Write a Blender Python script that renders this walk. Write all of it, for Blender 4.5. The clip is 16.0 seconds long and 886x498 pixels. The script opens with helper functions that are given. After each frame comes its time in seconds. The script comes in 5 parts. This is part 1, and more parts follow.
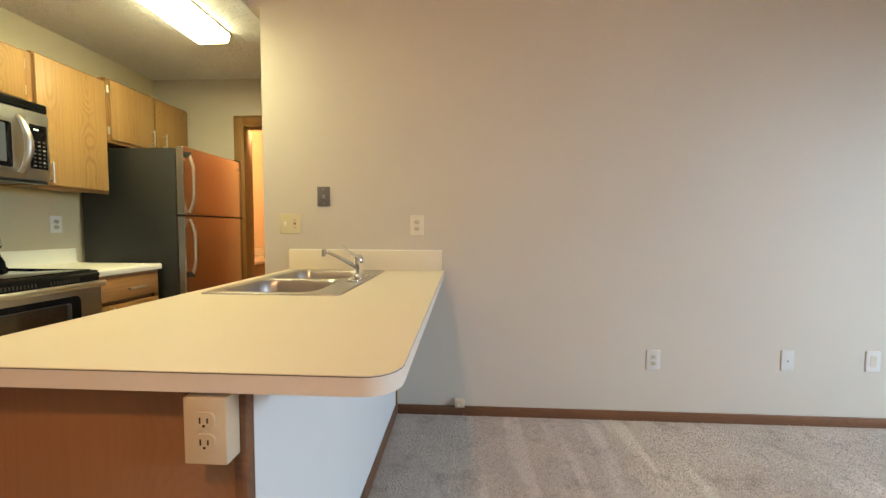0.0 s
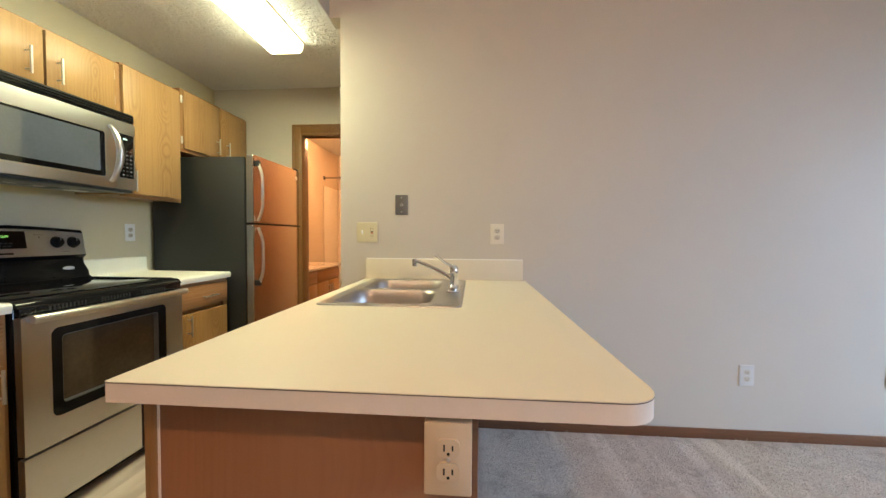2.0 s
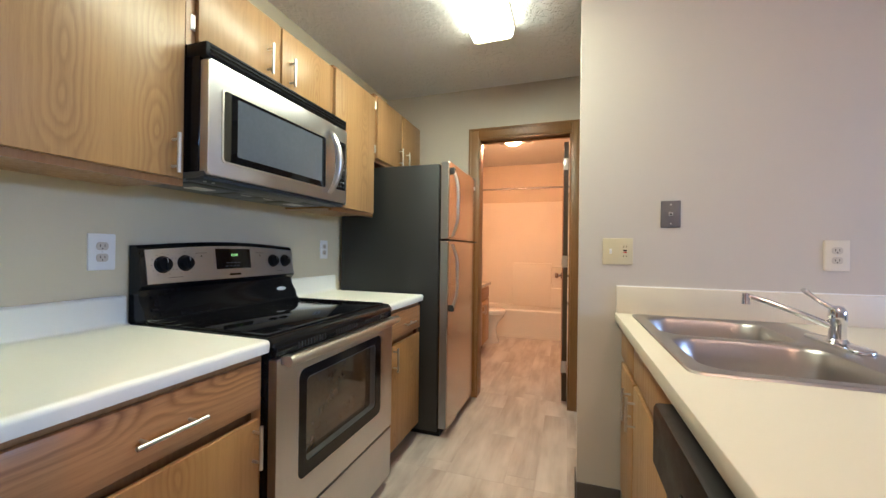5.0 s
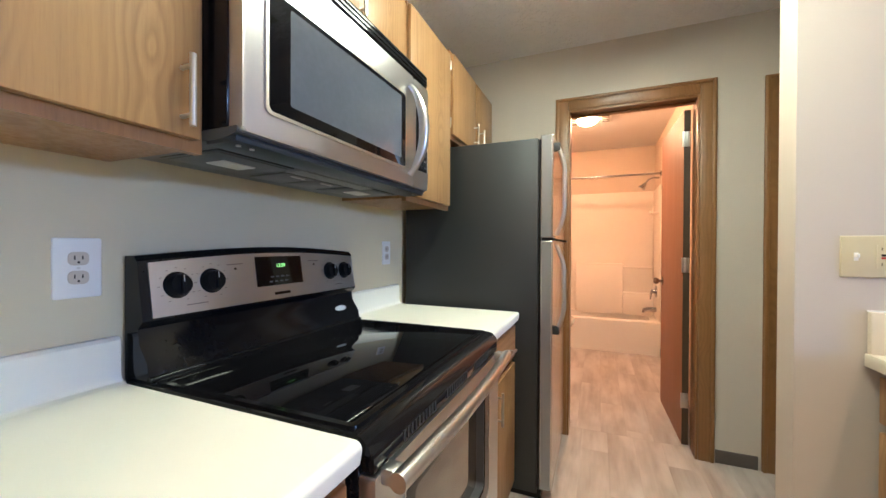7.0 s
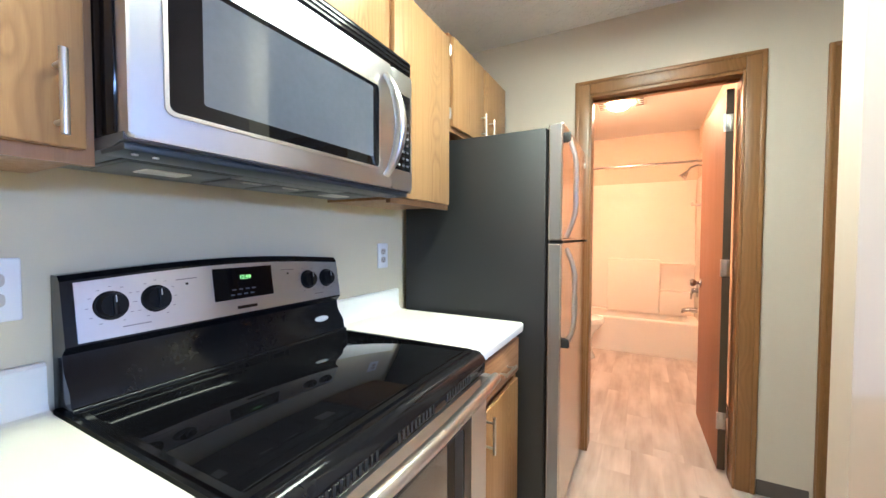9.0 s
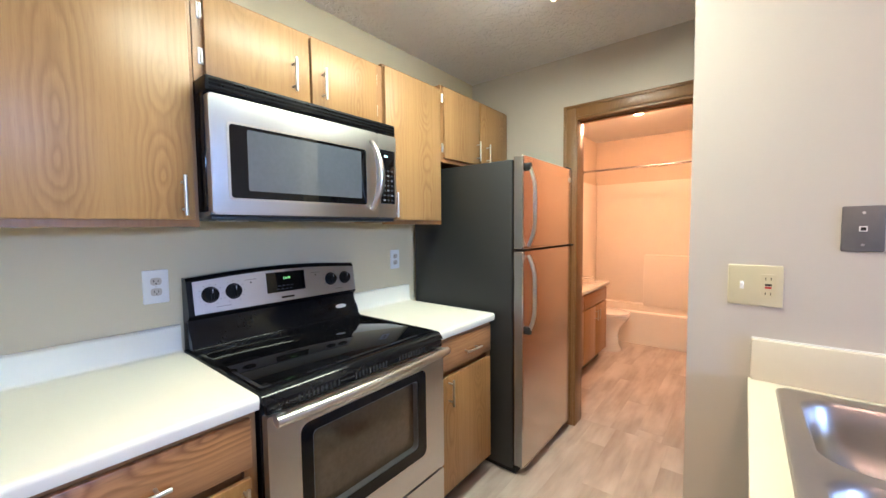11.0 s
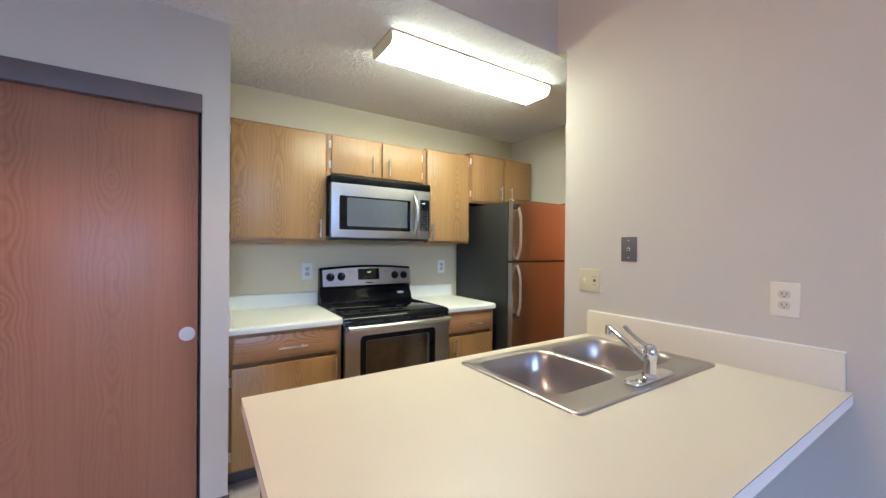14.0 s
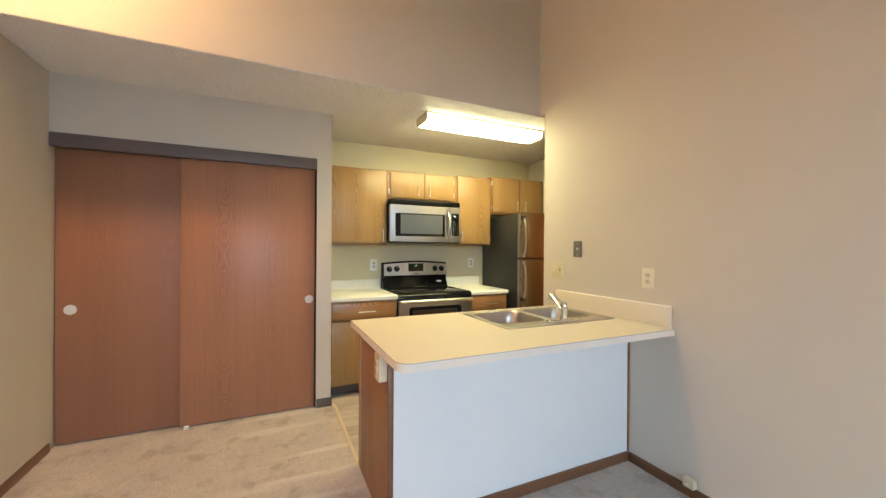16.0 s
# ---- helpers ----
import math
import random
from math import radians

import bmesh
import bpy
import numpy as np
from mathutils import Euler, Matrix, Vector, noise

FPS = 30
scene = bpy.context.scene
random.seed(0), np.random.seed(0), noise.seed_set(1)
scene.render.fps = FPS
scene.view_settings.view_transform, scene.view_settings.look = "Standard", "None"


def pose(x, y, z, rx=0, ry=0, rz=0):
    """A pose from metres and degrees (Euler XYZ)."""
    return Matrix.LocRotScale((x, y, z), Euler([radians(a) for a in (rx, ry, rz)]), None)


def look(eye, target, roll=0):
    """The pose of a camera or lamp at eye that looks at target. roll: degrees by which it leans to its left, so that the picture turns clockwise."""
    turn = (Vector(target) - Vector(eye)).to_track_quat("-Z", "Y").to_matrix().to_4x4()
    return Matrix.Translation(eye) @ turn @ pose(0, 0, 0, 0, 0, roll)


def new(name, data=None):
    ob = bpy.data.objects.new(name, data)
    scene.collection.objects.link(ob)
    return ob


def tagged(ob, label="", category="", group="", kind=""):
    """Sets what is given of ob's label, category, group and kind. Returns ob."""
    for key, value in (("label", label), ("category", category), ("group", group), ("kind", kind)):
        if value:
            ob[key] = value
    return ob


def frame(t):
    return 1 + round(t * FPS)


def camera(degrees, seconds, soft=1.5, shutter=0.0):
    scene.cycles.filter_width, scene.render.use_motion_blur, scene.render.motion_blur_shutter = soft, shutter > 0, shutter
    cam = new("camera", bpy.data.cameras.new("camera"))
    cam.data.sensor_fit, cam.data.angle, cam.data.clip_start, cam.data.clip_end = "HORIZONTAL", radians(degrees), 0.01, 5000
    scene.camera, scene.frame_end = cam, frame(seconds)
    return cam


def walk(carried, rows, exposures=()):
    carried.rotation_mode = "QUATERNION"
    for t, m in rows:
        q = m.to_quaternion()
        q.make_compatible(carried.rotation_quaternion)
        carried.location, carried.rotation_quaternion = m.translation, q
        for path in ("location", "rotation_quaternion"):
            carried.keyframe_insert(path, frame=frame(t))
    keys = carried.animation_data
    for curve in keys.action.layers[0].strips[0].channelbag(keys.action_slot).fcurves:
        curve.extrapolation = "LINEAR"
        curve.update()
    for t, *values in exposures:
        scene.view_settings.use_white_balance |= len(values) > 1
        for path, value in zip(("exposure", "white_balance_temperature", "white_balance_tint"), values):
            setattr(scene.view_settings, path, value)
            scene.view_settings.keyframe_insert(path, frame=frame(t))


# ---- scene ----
cam = camera(99.9, 16.0)
PATH = [
    (0, (-0.02, 0.026, 1.155), (-0.123, 2.02, 1.047), 0.3),
    (0.5, (-0.108, 0.021, 1.161), (-0.209, 2.016, 1.063), 0.3),
    (1, (-0.202, 0.029, 1.16), (-0.309, 2.024, 1.07), 0.3),
    (1.5, (-0.313, 0.042, 1.155), (-0.435, 2.036, 1.074), 0.3),
    (2, (-0.44, 0.046, 1.162), (-0.599, 2.039, 1.093), 0.4),
    (2.5, (-0.574, 0.052, 1.174), (-0.787, 2.04, 1.121), 0.5),
    (3, (-0.72, 0.09, 1.168), (-1.002, 2.07, 1.138), 0.5),
    (3.5, (-0.878, 0.18, 1.154), (-1.254, 2.144, 1.147), 0.5),
    (4, (-1.009, 0.256, 1.165), (-1.489, 2.198, 1.164), 0.5),
    (4.5, (-1.161, 0.326, 1.171), (-1.745, 2.239, 1.172), 0.6),
    (5, (-1.303, 0.396, 1.179), (-1.939, 2.292, 1.184), 0.7),
    (5.2, (-1.347, 0.425, 1.173), (-2.004, 2.314, 1.179), 0.7),
    (7.3, (-1.863, 0.916, 1.208), (-2.64, 2.758, 1.191), 0.1),
    (7.5, (-1.885, 0.995, 1.207), (-2.667, 2.835, 1.186), 0.0),
    (8, (-1.908, 1.116, 1.218), (-2.72, 2.944, 1.179), 0.1),
    (8.5, (-1.825, 1.072, 1.247), (-2.705, 2.868, 1.188), 0.0),
    (9, (-1.715, 1.013, 1.264), (-2.657, 2.776, 1.197), 0.1),
    (11.3, (-1.033, 0.809, 1.369), (-2.306, 2.348, 1.263), -0.5),
    (11.5, (-0.982, 0.792, 1.356), (-2.258, 2.331, 1.279), -0.1),
    (12, (-0.787, 0.766, 1.367), (-2.131, 2.245, 1.309), 0.1),
    (12.5, (-0.567, 0.723, 1.361), (-2.016, 2.101, 1.321), 0.2),
    (13, (-0.331, 0.65, 1.364), (-1.851, 1.949, 1.339), 0.4),
    (13.5, (-0.098, 0.611, 1.341), (-1.692, 1.819, 1.328), 0.3),
    (14, (0.151, 0.548, 1.349), (-1.527, 1.637, 1.342), 0.5),
    (14.5, (0.428, 0.451, 1.33), (-1.302, 1.455, 1.329), 0.5),
    (15, (0.728, 0.373, 1.348), (-1.026, 1.335, 1.347), 0.4),
    (15.5, (0.979, 0.286, 1.358), (-0.803, 1.196, 1.355), 0.4),
    (16, (1.238, 0.198, 1.352), (-0.577, 1.038, 1.346), 0.4),
]
EXPOSURES = [
    (0.0, -0.16, 6950, 1),
    (1.5, -0.14, 6350, 2),
    (2.5, -0.17, 5450, 6),
    (3.2, -0.18, 4850, 10),
    (5.0, -0.18, 5100, 13),
    (7.5, 0.36, 4950, 16),
    (8.0, 0.60, 4900, 16),
    (9.0, 0.64, 4800, 16),
    (11.5, 0.08, 5000, 16),
    (13.0, -0.06, 5000, 14),
    (14.0, -0.12, 5000, 12),
    (14.5, -0.08, 5300, 9),
    (15.2, 0.0, 6100, 3),
    (16.0, -0.02, 6900, 2),
]
walk(cam, [(t, look(eye, target, roll)) for t, eye, target, roll in PATH], EXPOSURES)

WINDOW_WATTS = 1320.0
FLUORESCENT, FLUORESCENT_COLOUR = 49.0, (1.0, 0.925, 0.54)
BATH_LAMP = 390.0
VAULT_LAMP = 375.0

# ---- world and light ----
world = bpy.data.worlds.new("sky")
scene.world = world
world.use_nodes = True
wn, wl = world.node_tree.nodes, world.node_tree.links
sky = wn.new("ShaderNodeTexSky")
sky.sky_type, sky.sun_disc, sky.sun_elevation, sky.sun_rotation = "NISHITA", False, radians(40), radians(200)
wn["Background"].inputs[1].default_value = 0.08
wl.new(sky.outputs[0], wn["Background"].inputs[0])


def area_light(name, m, w, h, watts, colour):
    d = bpy.data.lights.new(name, "AREA")
    d.shape, d.size, d.size_y, d.energy, d.color = "RECTANGLE", w, h, watts, colour
    ob = new(name, d)
    ob.matrix_basis = m
    return ob


# daylight through the glass door of the living room
area_light("window_daylight", look((5.3, 0.05, 2.80), (1.5, 0.05, 0.8)), 4.0, 2.2, WINDOW_WATTS, (0.55, 0.72, 1.0))


# ---- materials ----
def shader(name):
    m = bpy.data.materials.new(name)
    m.use_nodes = True
    n, l = m.node_tree.nodes, m.node_tree.links
    return m, n, l, n["Principled BSDF"]


def coords(n, l, scale=(1, 1, 1), vary=True):
    """Object coordinates, scaled, shifted at random from object to object."""
    tc, mp = n.new("ShaderNodeTexCoord"), n.new("ShaderNodeMapping")
    mp.inputs["Scale"].default_value = scale
    l.new(tc.outputs["Object"], mp.inputs["Vector"])
    if vary:
        info, mul = n.new("ShaderNodeObjectInfo"), n.new("ShaderNodeVectorMath")
        mul.operation = "SCALE"
        mul.inputs[0].default_value = (7.3, 5.1, 9.7)
        l.new(info.outputs["Random"], mul.inputs["Scale"])
        l.new(mul.outputs[0], mp.inputs["Location"])
    return mp.outputs[0]


def noise_tex(n, l, vec, scale, detail=4.0, rough=0.55):
    t = n.new("ShaderNodeTexNoise")
    t.inputs["Scale"].default_value, t.inputs["Detail"].default_value, t.inputs["Roughness"].default_value = scale, detail, rough
    l.new(vec, t.inputs["Vector"])
    return t.outputs["Fac"]


def ramp(n, l, fac, *stops):
    r = n.new("ShaderNodeValToRGB")
    e = r.color_ramp.elements
    while len(e) < len(stops):
        e.new(0.5)
    for k, (p, c) in zip(e, stops):
        k.position, k.color = p, (*c, 1)
    l.new(fac, r.inputs[0])
    return r.outputs[0]


def value(n, l, op, a, b):
    m = n.new("ShaderNodeMath")
    m.operation = op
    for k, v in enumerate((a, b)):
        if isinstance(v, (int, float)):
            m.inputs[k].default_value = v
        else:
            l.new(v, m.inputs[k])
    return m.outputs[0]


def mix(n, l, fac, a, b, mode="MIX"):
    m = n.new("ShaderNodeMix")
    m.data_type, m.blend_type = "RGBA", mode
    for k, v in ((0, fac), (6, a), (7, b)):
        if isinstance(v, (int, float)):
            m.inputs[k].default_value = v
        elif isinstance(v, tuple):
            m.inputs[k].default_value = (*v, 1)
        else:
            l.new(v, m.inputs[k])
    return m.outputs[2]


def bump(n, l, p, height, strength, distance):
    b = n.new("ShaderNodeBump")
    b.inputs["Strength"].default_value, b.inputs["Distance"].default_value = strength, distance
    l.new(height, b.inputs["Height"])
    l.new(b.outputs[0], p.inputs["Normal"])


def tint(c, k):
    return tuple(min(1.0, v * k) for v in c)


def plain(name, c, rough, metal=0.0, spread=0.06, scale=6.0, grain=0.0, grain_scale=300.0, coat=0.0, smear=0.15, spec=0.5):
    """A paint, plastic or metal: a broad uneven tone, a finer one in the gloss, and fine relief."""
    m, n, l, p = shader(name)
    v = coords(n, l)
    broad, fine = noise_tex(n, l, v, scale), noise_tex(n, l, v, scale * 14, 3)
    both = mix(n, l, 0.35, broad, fine)
    l.new(ramp(n, l, both, (0.3, tint(c, 1 - spread)), (0.7, tint(c, 1 + spread))), p.inputs["Base Color"])
    l.new(ramp(n, l, both, (0.3, (max(0.02, rough * (1 - smear)),) * 3), (0.7, (min(1, rough * (1 + smear)),) * 3)), p.inputs["Roughness"])
    p.inputs["Metallic"].default_value, p.inputs["Coat Weight"].default_value, p.inputs["Specular IOR Level"].default_value = metal, coat, spec
    if grain:
        bump(n, l, p, noise_tex(n, l, v, grain_scale, 3), grain, 0.002)
    return m


def wood(name, light, dark, axis="z", rough=0.36, pitch=0.23, rings=40.0, contrast=1.0, reach=0.24, spec=0.5):
    """Flat-sawn oak veneer: columns of cathedral figure cut from tapering growth rings, streaks and pores between."""
    m, n, l, p = shader(name)

    def along(k):
        return coords(n, l, {"z": (1, 1, k), "y": (1, k, 1), "x": (k, 1, 1)}[axis])

    sep = n.new("ShaderNodeSeparateXYZ")
    l.new(coords(n, l), sep.inputs[0])
    lon = sep.outputs[axis.upper()]
    a, b = [sep.outputs[k] for k in "XYZ" if k != axis.upper()]
    lat = value(n, l, "ADD", value(n, l, "ADD", a, b), value(n, l, "MULTIPLY", noise_tex(n, l, along(0.30), 4.0, 2), 0.06))
    col = value(n, l, "DIVIDE", lat, pitch)
    cell = value(n, l, "FLOOR", col, 0.0)
    u = value(n, l, "MULTIPLY", value(n, l, "SUBTRACT", value(n, l, "FRACT", col, 0.0), 0.5), pitch)
    at = n.new("ShaderNodeCombineXYZ")
    l.new(value(n, l, "MULTIPLY", lon, 2.3), at.inputs[0])
    l.new(value(n, l, "MULTIPLY", cell, 7.31), at.inputs[1])
    depth = value(n, l, "MULTIPLY", value(n, l, "SUBTRACT", noise_tex(n, l, at.outputs[0], 1.0, 1.5), 0.42), reach * 2)
    r = value(n, l, "SQRT", value(n, l, "ADD", value(n, l, "MULTIPLY", value(n, l, "MULTIPLY", u, u), 2.6), value(n, l, "MULTIPLY", depth, depth)), 0.0)
    r = value(n, l, "ADD", r, value(n, l, "MULTIPLY", noise_tex(n, l, along(0.22), 26, 3, 0.6), 0.020))
    r = value(n, l, "ADD", r, value(n, l, "MULTIPLY", noise_tex(n, l, along(0.10), 110, 2, 0.5), 0.007))
    ring = ramp(n, l, value(n, l, "FRACT", value(n, l, "MULTIPLY", r, rings), 0.0), (0.0, (0.75,) * 3), (0.10, (1.0,) * 3), (0.50, (0.18,) * 3), (0.80, (0.0,) * 3), (1.0, (0.75,) * 3))
    near = ramp(n, l, value(n, l, "ABSOLUTE", u, 0.0), (pitch * 0.12, (1.0,) * 3), (pitch * 0.42, (0.06,) * 3))
    ring = value(n, l, "MULTIPLY", value(n, l, "MULTIPLY", ring, near), ramp(n, l, noise_tex(n, l, along(0.2), 5.0, 2), (0.34, (0.25,) * 3), (0.60, (1.0,) * 3)))
    streak = noise_tex(n, l, along(0.02), 75, 3, 0.6)
    pores = noise_tex(n, l, along(0.05), 420, 2, 0.6)
    broad = noise_tex(n, l, along(0.16), 4.0, 3)
    c = mix(n, l, value(n, l, "MULTIPLY", ring, 0.85 * contrast), light, dark)
    c = mix(n, l, ramp(n, l, streak, (0.44, (0, 0, 0)), (0.70, (0.34 * contrast,) * 3)), c, tint(dark, 0.9))
    c = mix(n, l, ramp(n, l, pores, (0.50, (0, 0, 0)), (0.74, (0.24 * contrast,) * 3)), c, tint(dark, 0.6))
    c = mix(n, l, ramp(n, l, broad, (0.3, (0.0,) * 3), (0.75, (0.30,) * 3)), c, tint(light, 0.76))
    l.new(c, p.inputs["Base Color"])
    l.new(ramp(n, l, streak, (0.35, (rough * 0.9,) * 3), (0.7, (rough * 1.2,) * 3)), p.inputs["Roughness"])
    p.inputs["Specular IOR Level"].default_value = spec
    bump(n, l, p, pores, 0.10, 0.0006)
    return m


def painted_wall(name, c):
    m, n, l, p = shader(name)
    v = coords(n, l, vary=False)
    stain = noise_tex(n, l, v, 1.1, 3)
    l.new(ramp(n, l, stain, (0.3, tint(c, 0.965)), (0.7, tint(c, 1.025))), p.inputs["Base Color"])
    p.inputs["Roughness"].default_value = 0.62
    peel = noise_tex(n, l, v, 170, 2)
    roller = noise_tex(n, l, v, 26, 3)
    bump(n, l, p, mix(n, l, 0.4, peel, roller), 0.16, 0.0015)
    return m


def glow(name, c, strength):
    m, n, l, p = shader(name)
    p.inputs["Base Color"].default_value = (0.8, 0.8, 0.78, 1)
    p.inputs["Emission Color"].default_value, p.inputs["Emission Strength"].default_value = (*c, 1), strength
    return m


WALL = painted_wall("cream wall paint", (0.555, 0.50, 0.43))
# same paint as WALL, with the fluorescent's olive-yellow cast put into the colour
WALL_LAMPLIT = painted_wall("cream wall paint tinted olive by lamplight", (0.64, 0.565, 0.38))
PONY = painted_wall("white wall paint", (0.69, 0.685, 0.68))
BATH_WALL = painted_wall("bathroom paint", (0.66, 0.56, 0.44))
OAK = wood("honey oak veneer", (0.415, 0.240, 0.092), (0.215, 0.100, 0.034), contrast=0.7)
OAK_Y = wood("honey oak, level grain", (0.40, 0.200, 0.075), (0.15, 0.060, 0.018), "y", contrast=1.1)
OAK_FRAME = wood("oak face frame", (0.36, 0.19, 0.072), (0.21, 0.098, 0.033), contrast=0.8)
TRIM = wood("brown stained trim", (0.26, 0.132, 0.044), (0.15, 0.070, 0.022), pitch=0.4, contrast=0.6)
BASE = wood("red-brown baseboard", (0.19, 0.085, 0.042), (0.10, 0.042, 0.02), "x", contrast=0.6)
BASE_Y = wood("red-brown baseboard along y", (0.19, 0.085, 0.042), (0.10, 0.042, 0.02), "y", contrast=0.6)
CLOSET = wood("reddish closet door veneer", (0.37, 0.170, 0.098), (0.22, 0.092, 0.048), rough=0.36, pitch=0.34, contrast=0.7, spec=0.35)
# rear door: veneer colour darkened because no window glare falls on it
CLOSET_NO_GLARE = wood("closet door veneer darkened for lack of glare", (0.285, 0.128, 0.074), (0.21, 0.088, 0.047), rough=0.46, pitch=0.40, contrast=0.5, spec=0.3)
BATH_DOOR = wood("reddish interior door veneer", (0.36, 0.16, 0.075), (0.25, 0.10, 0.043), rough=0.52, contrast=0.4)
ENDPANEL = wood("brown end panel veneer", (0.29, 0.13, 0.058), (0.20, 0.083, 0.035), rough=0.38, pitch=0.5, contrast=0.35)
LAMINATE = plain("cream laminate", (0.69, 0.61, 0.475), 0.42, spread=0.012, scale=5, smear=0.03)
LAMINATE_WHITE = plain("off-white laminate", (0.77, 0.75, 0.66), 0.40, spread=0.012, scale=5, smear=0.03)
LAMINATE_EDGE = plain("pinkish laminate edge", (0.74, 0.65, 0.56), 0.4, spread=0.04, scale=20)
STEEL = plain("satin stainless", (0.59, 0.585, 0.59), 0.30, 1.0, 0.025, 5, smear=0.04)
STEEL_V = plain("satin stainless door", (0.58, 0.54, 0.51), 0.22, 1.0, 0.03, 4, smear=0.06)
SINK = plain("satin sink steel", (0.45, 0.42, 0.40), 0.36, 1.0, 0.04, 8, smear=0.06)
DOOR_EDGE = plain("grey satin door edge", (0.36, 0.36, 0.365), 0.42, 1.0, 0.03, 8, smear=0.04)
BATH_METAL = plain("worn bathroom chrome", (0.42, 0.42, 0.43), 0.22, 1.0, 0.05, 30, smear=0.04)
DARK_EDGE = plain("dark door edge", (0.055, 0.035, 0.020), 0.5, spread=0.12, scale=12)
SOCKET = plain("aged ivory socket", (0.55, 0.49, 0.40), 0.4, spread=0.03, scale=20)
CHROME = plain("chrome", (0.74, 0.74, 0.74), 0.09, 1.0, 0.01, smear=0.05)
PHONE_METAL = plain("dull dark metal", (0.17, 0.163, 0.163), 0.40, 0.5, 0.10, 30)
NICKEL = plain("satin nickel", (0.66, 0.64, 0.60), 0.30, 1.0, 0.02, 8, smear=0.04)
BLACK = plain("black enamel", (0.007, 0.007, 0.008), 0.09, spread=0.2, scale=8, spec=0.24)
BLACK_GLASS = plain("black glass", (0.004, 0.004, 0.005), 0.03, spread=0.1, scale=5, spec=0.34)
DARK_GLASS = plain("dark oven glass", (0.075, 0.056, 0.036), 0.06, spread=0.35, scale=4, coat=0.8)
MW_GLASS = plain("grey microwave glass", (0.085, 0.095, 0.115), 0.08, spread=0.1, scale=5, coat=0.8)
PAN_GREY = plain("grey enamel pan", (0.095, 0.10, 0.102), 0.4, spread=0.08, scale=9)
LIP_SLATE = plain("slate plastic lip", (0.030, 0.040, 0.048), 0.35, spread=0.1, scale=9)
CHARCOAL = plain("charcoal textured steel", (0.017, 0.018, 0.0185), 0.48, spread=0.12, scale=5, grain=0.25, grain_scale=420)
MESH = plain("dull wire mesh", (0.30, 0.30, 0.29), 0.5, 0.5, 0.25, 60, grain=0.9, grain_scale=500.0)
PLASTIC_WHITE = plain("white plastic", (0.80, 0.79, 0.76), 0.35, spread=0.02, scale=20)
PLASTIC_DULL = plain("dull white plastic", (0.60, 0.585, 0.565), 0.4, spread=0.03, scale=20)
PLASTIC_CREAM = plain("ivory plastic", (0.60, 0.53, 0.34), 0.35, spread=0.02, scale=20)
PLASTIC_PALE = plain("pale almond plastic", (0.70, 0.635, 0.52), 0.35, spread=0.02, scale=20)
PLASTIC_BEIGE = plain("beige plastic", (0.62, 0.50, 0.35), 0.4, spread=0.04, scale=20)
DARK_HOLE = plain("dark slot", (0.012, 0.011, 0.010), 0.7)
BLACK_PLASTIC = plain("black plastic", (0.006, 0.006, 0.0065), 0.45, spread=0.15, scale=20, spec=0.18)
VINYL_BASE = plain("grey-brown vinyl cove base", (0.085, 0.070, 0.066), 0.5, spread=0.1, scale=10)
GREY_TRACK = plain("grey-brown track fascia", (0.115, 0.088, 0.088), 0.5, spread=0.1, scale=8)
ACRYLIC = plain("white acrylic surround", (0.80, 0.74, 0.66), 0.45, spread=0.02, scale=4)
PORCELAIN = plain("white porcelain", (0.83, 0.81, 0.77), 0.12, spread=0.01, scale=6, coat=0.4)
GREEN_LED = glow("green clock digits", (0.35, 1.0, 0.08), 1.3)
TEAL_LED = glow("teal display digits", (0.10, 0.75, 0.70), 0.5)
PRINT_GREY = plain("grey print", (0.25, 0.25, 0.26), 0.5)
PRINT_DIM = plain("dim print", (0.06, 0.06, 0.065), 0.4)
PRINT_WHITE = plain("pale print", (0.62, 0.63, 0.64), 0.4)
TUBE = glow("fluorescent diffuser", FLUORESCENT_COLOUR, FLUORESCENT)
TUBE_SIDE = glow("fluorescent diffuser side", FLUORESCENT_COLOUR, FLUORESCENT * 0.38)
TUBE_END = plain("lit acrylic end cap", (0.85, 0.80, 0.55), 0.4, spread=0.02)
BATH_GLOW = glow("bathroom lamp glass", (1.0, 0.465, 0.175), BATH_LAMP)
WARM_GLOW = glow("warm lamp glass", (1.0, 0.58, 0.29), VAULT_LAMP)


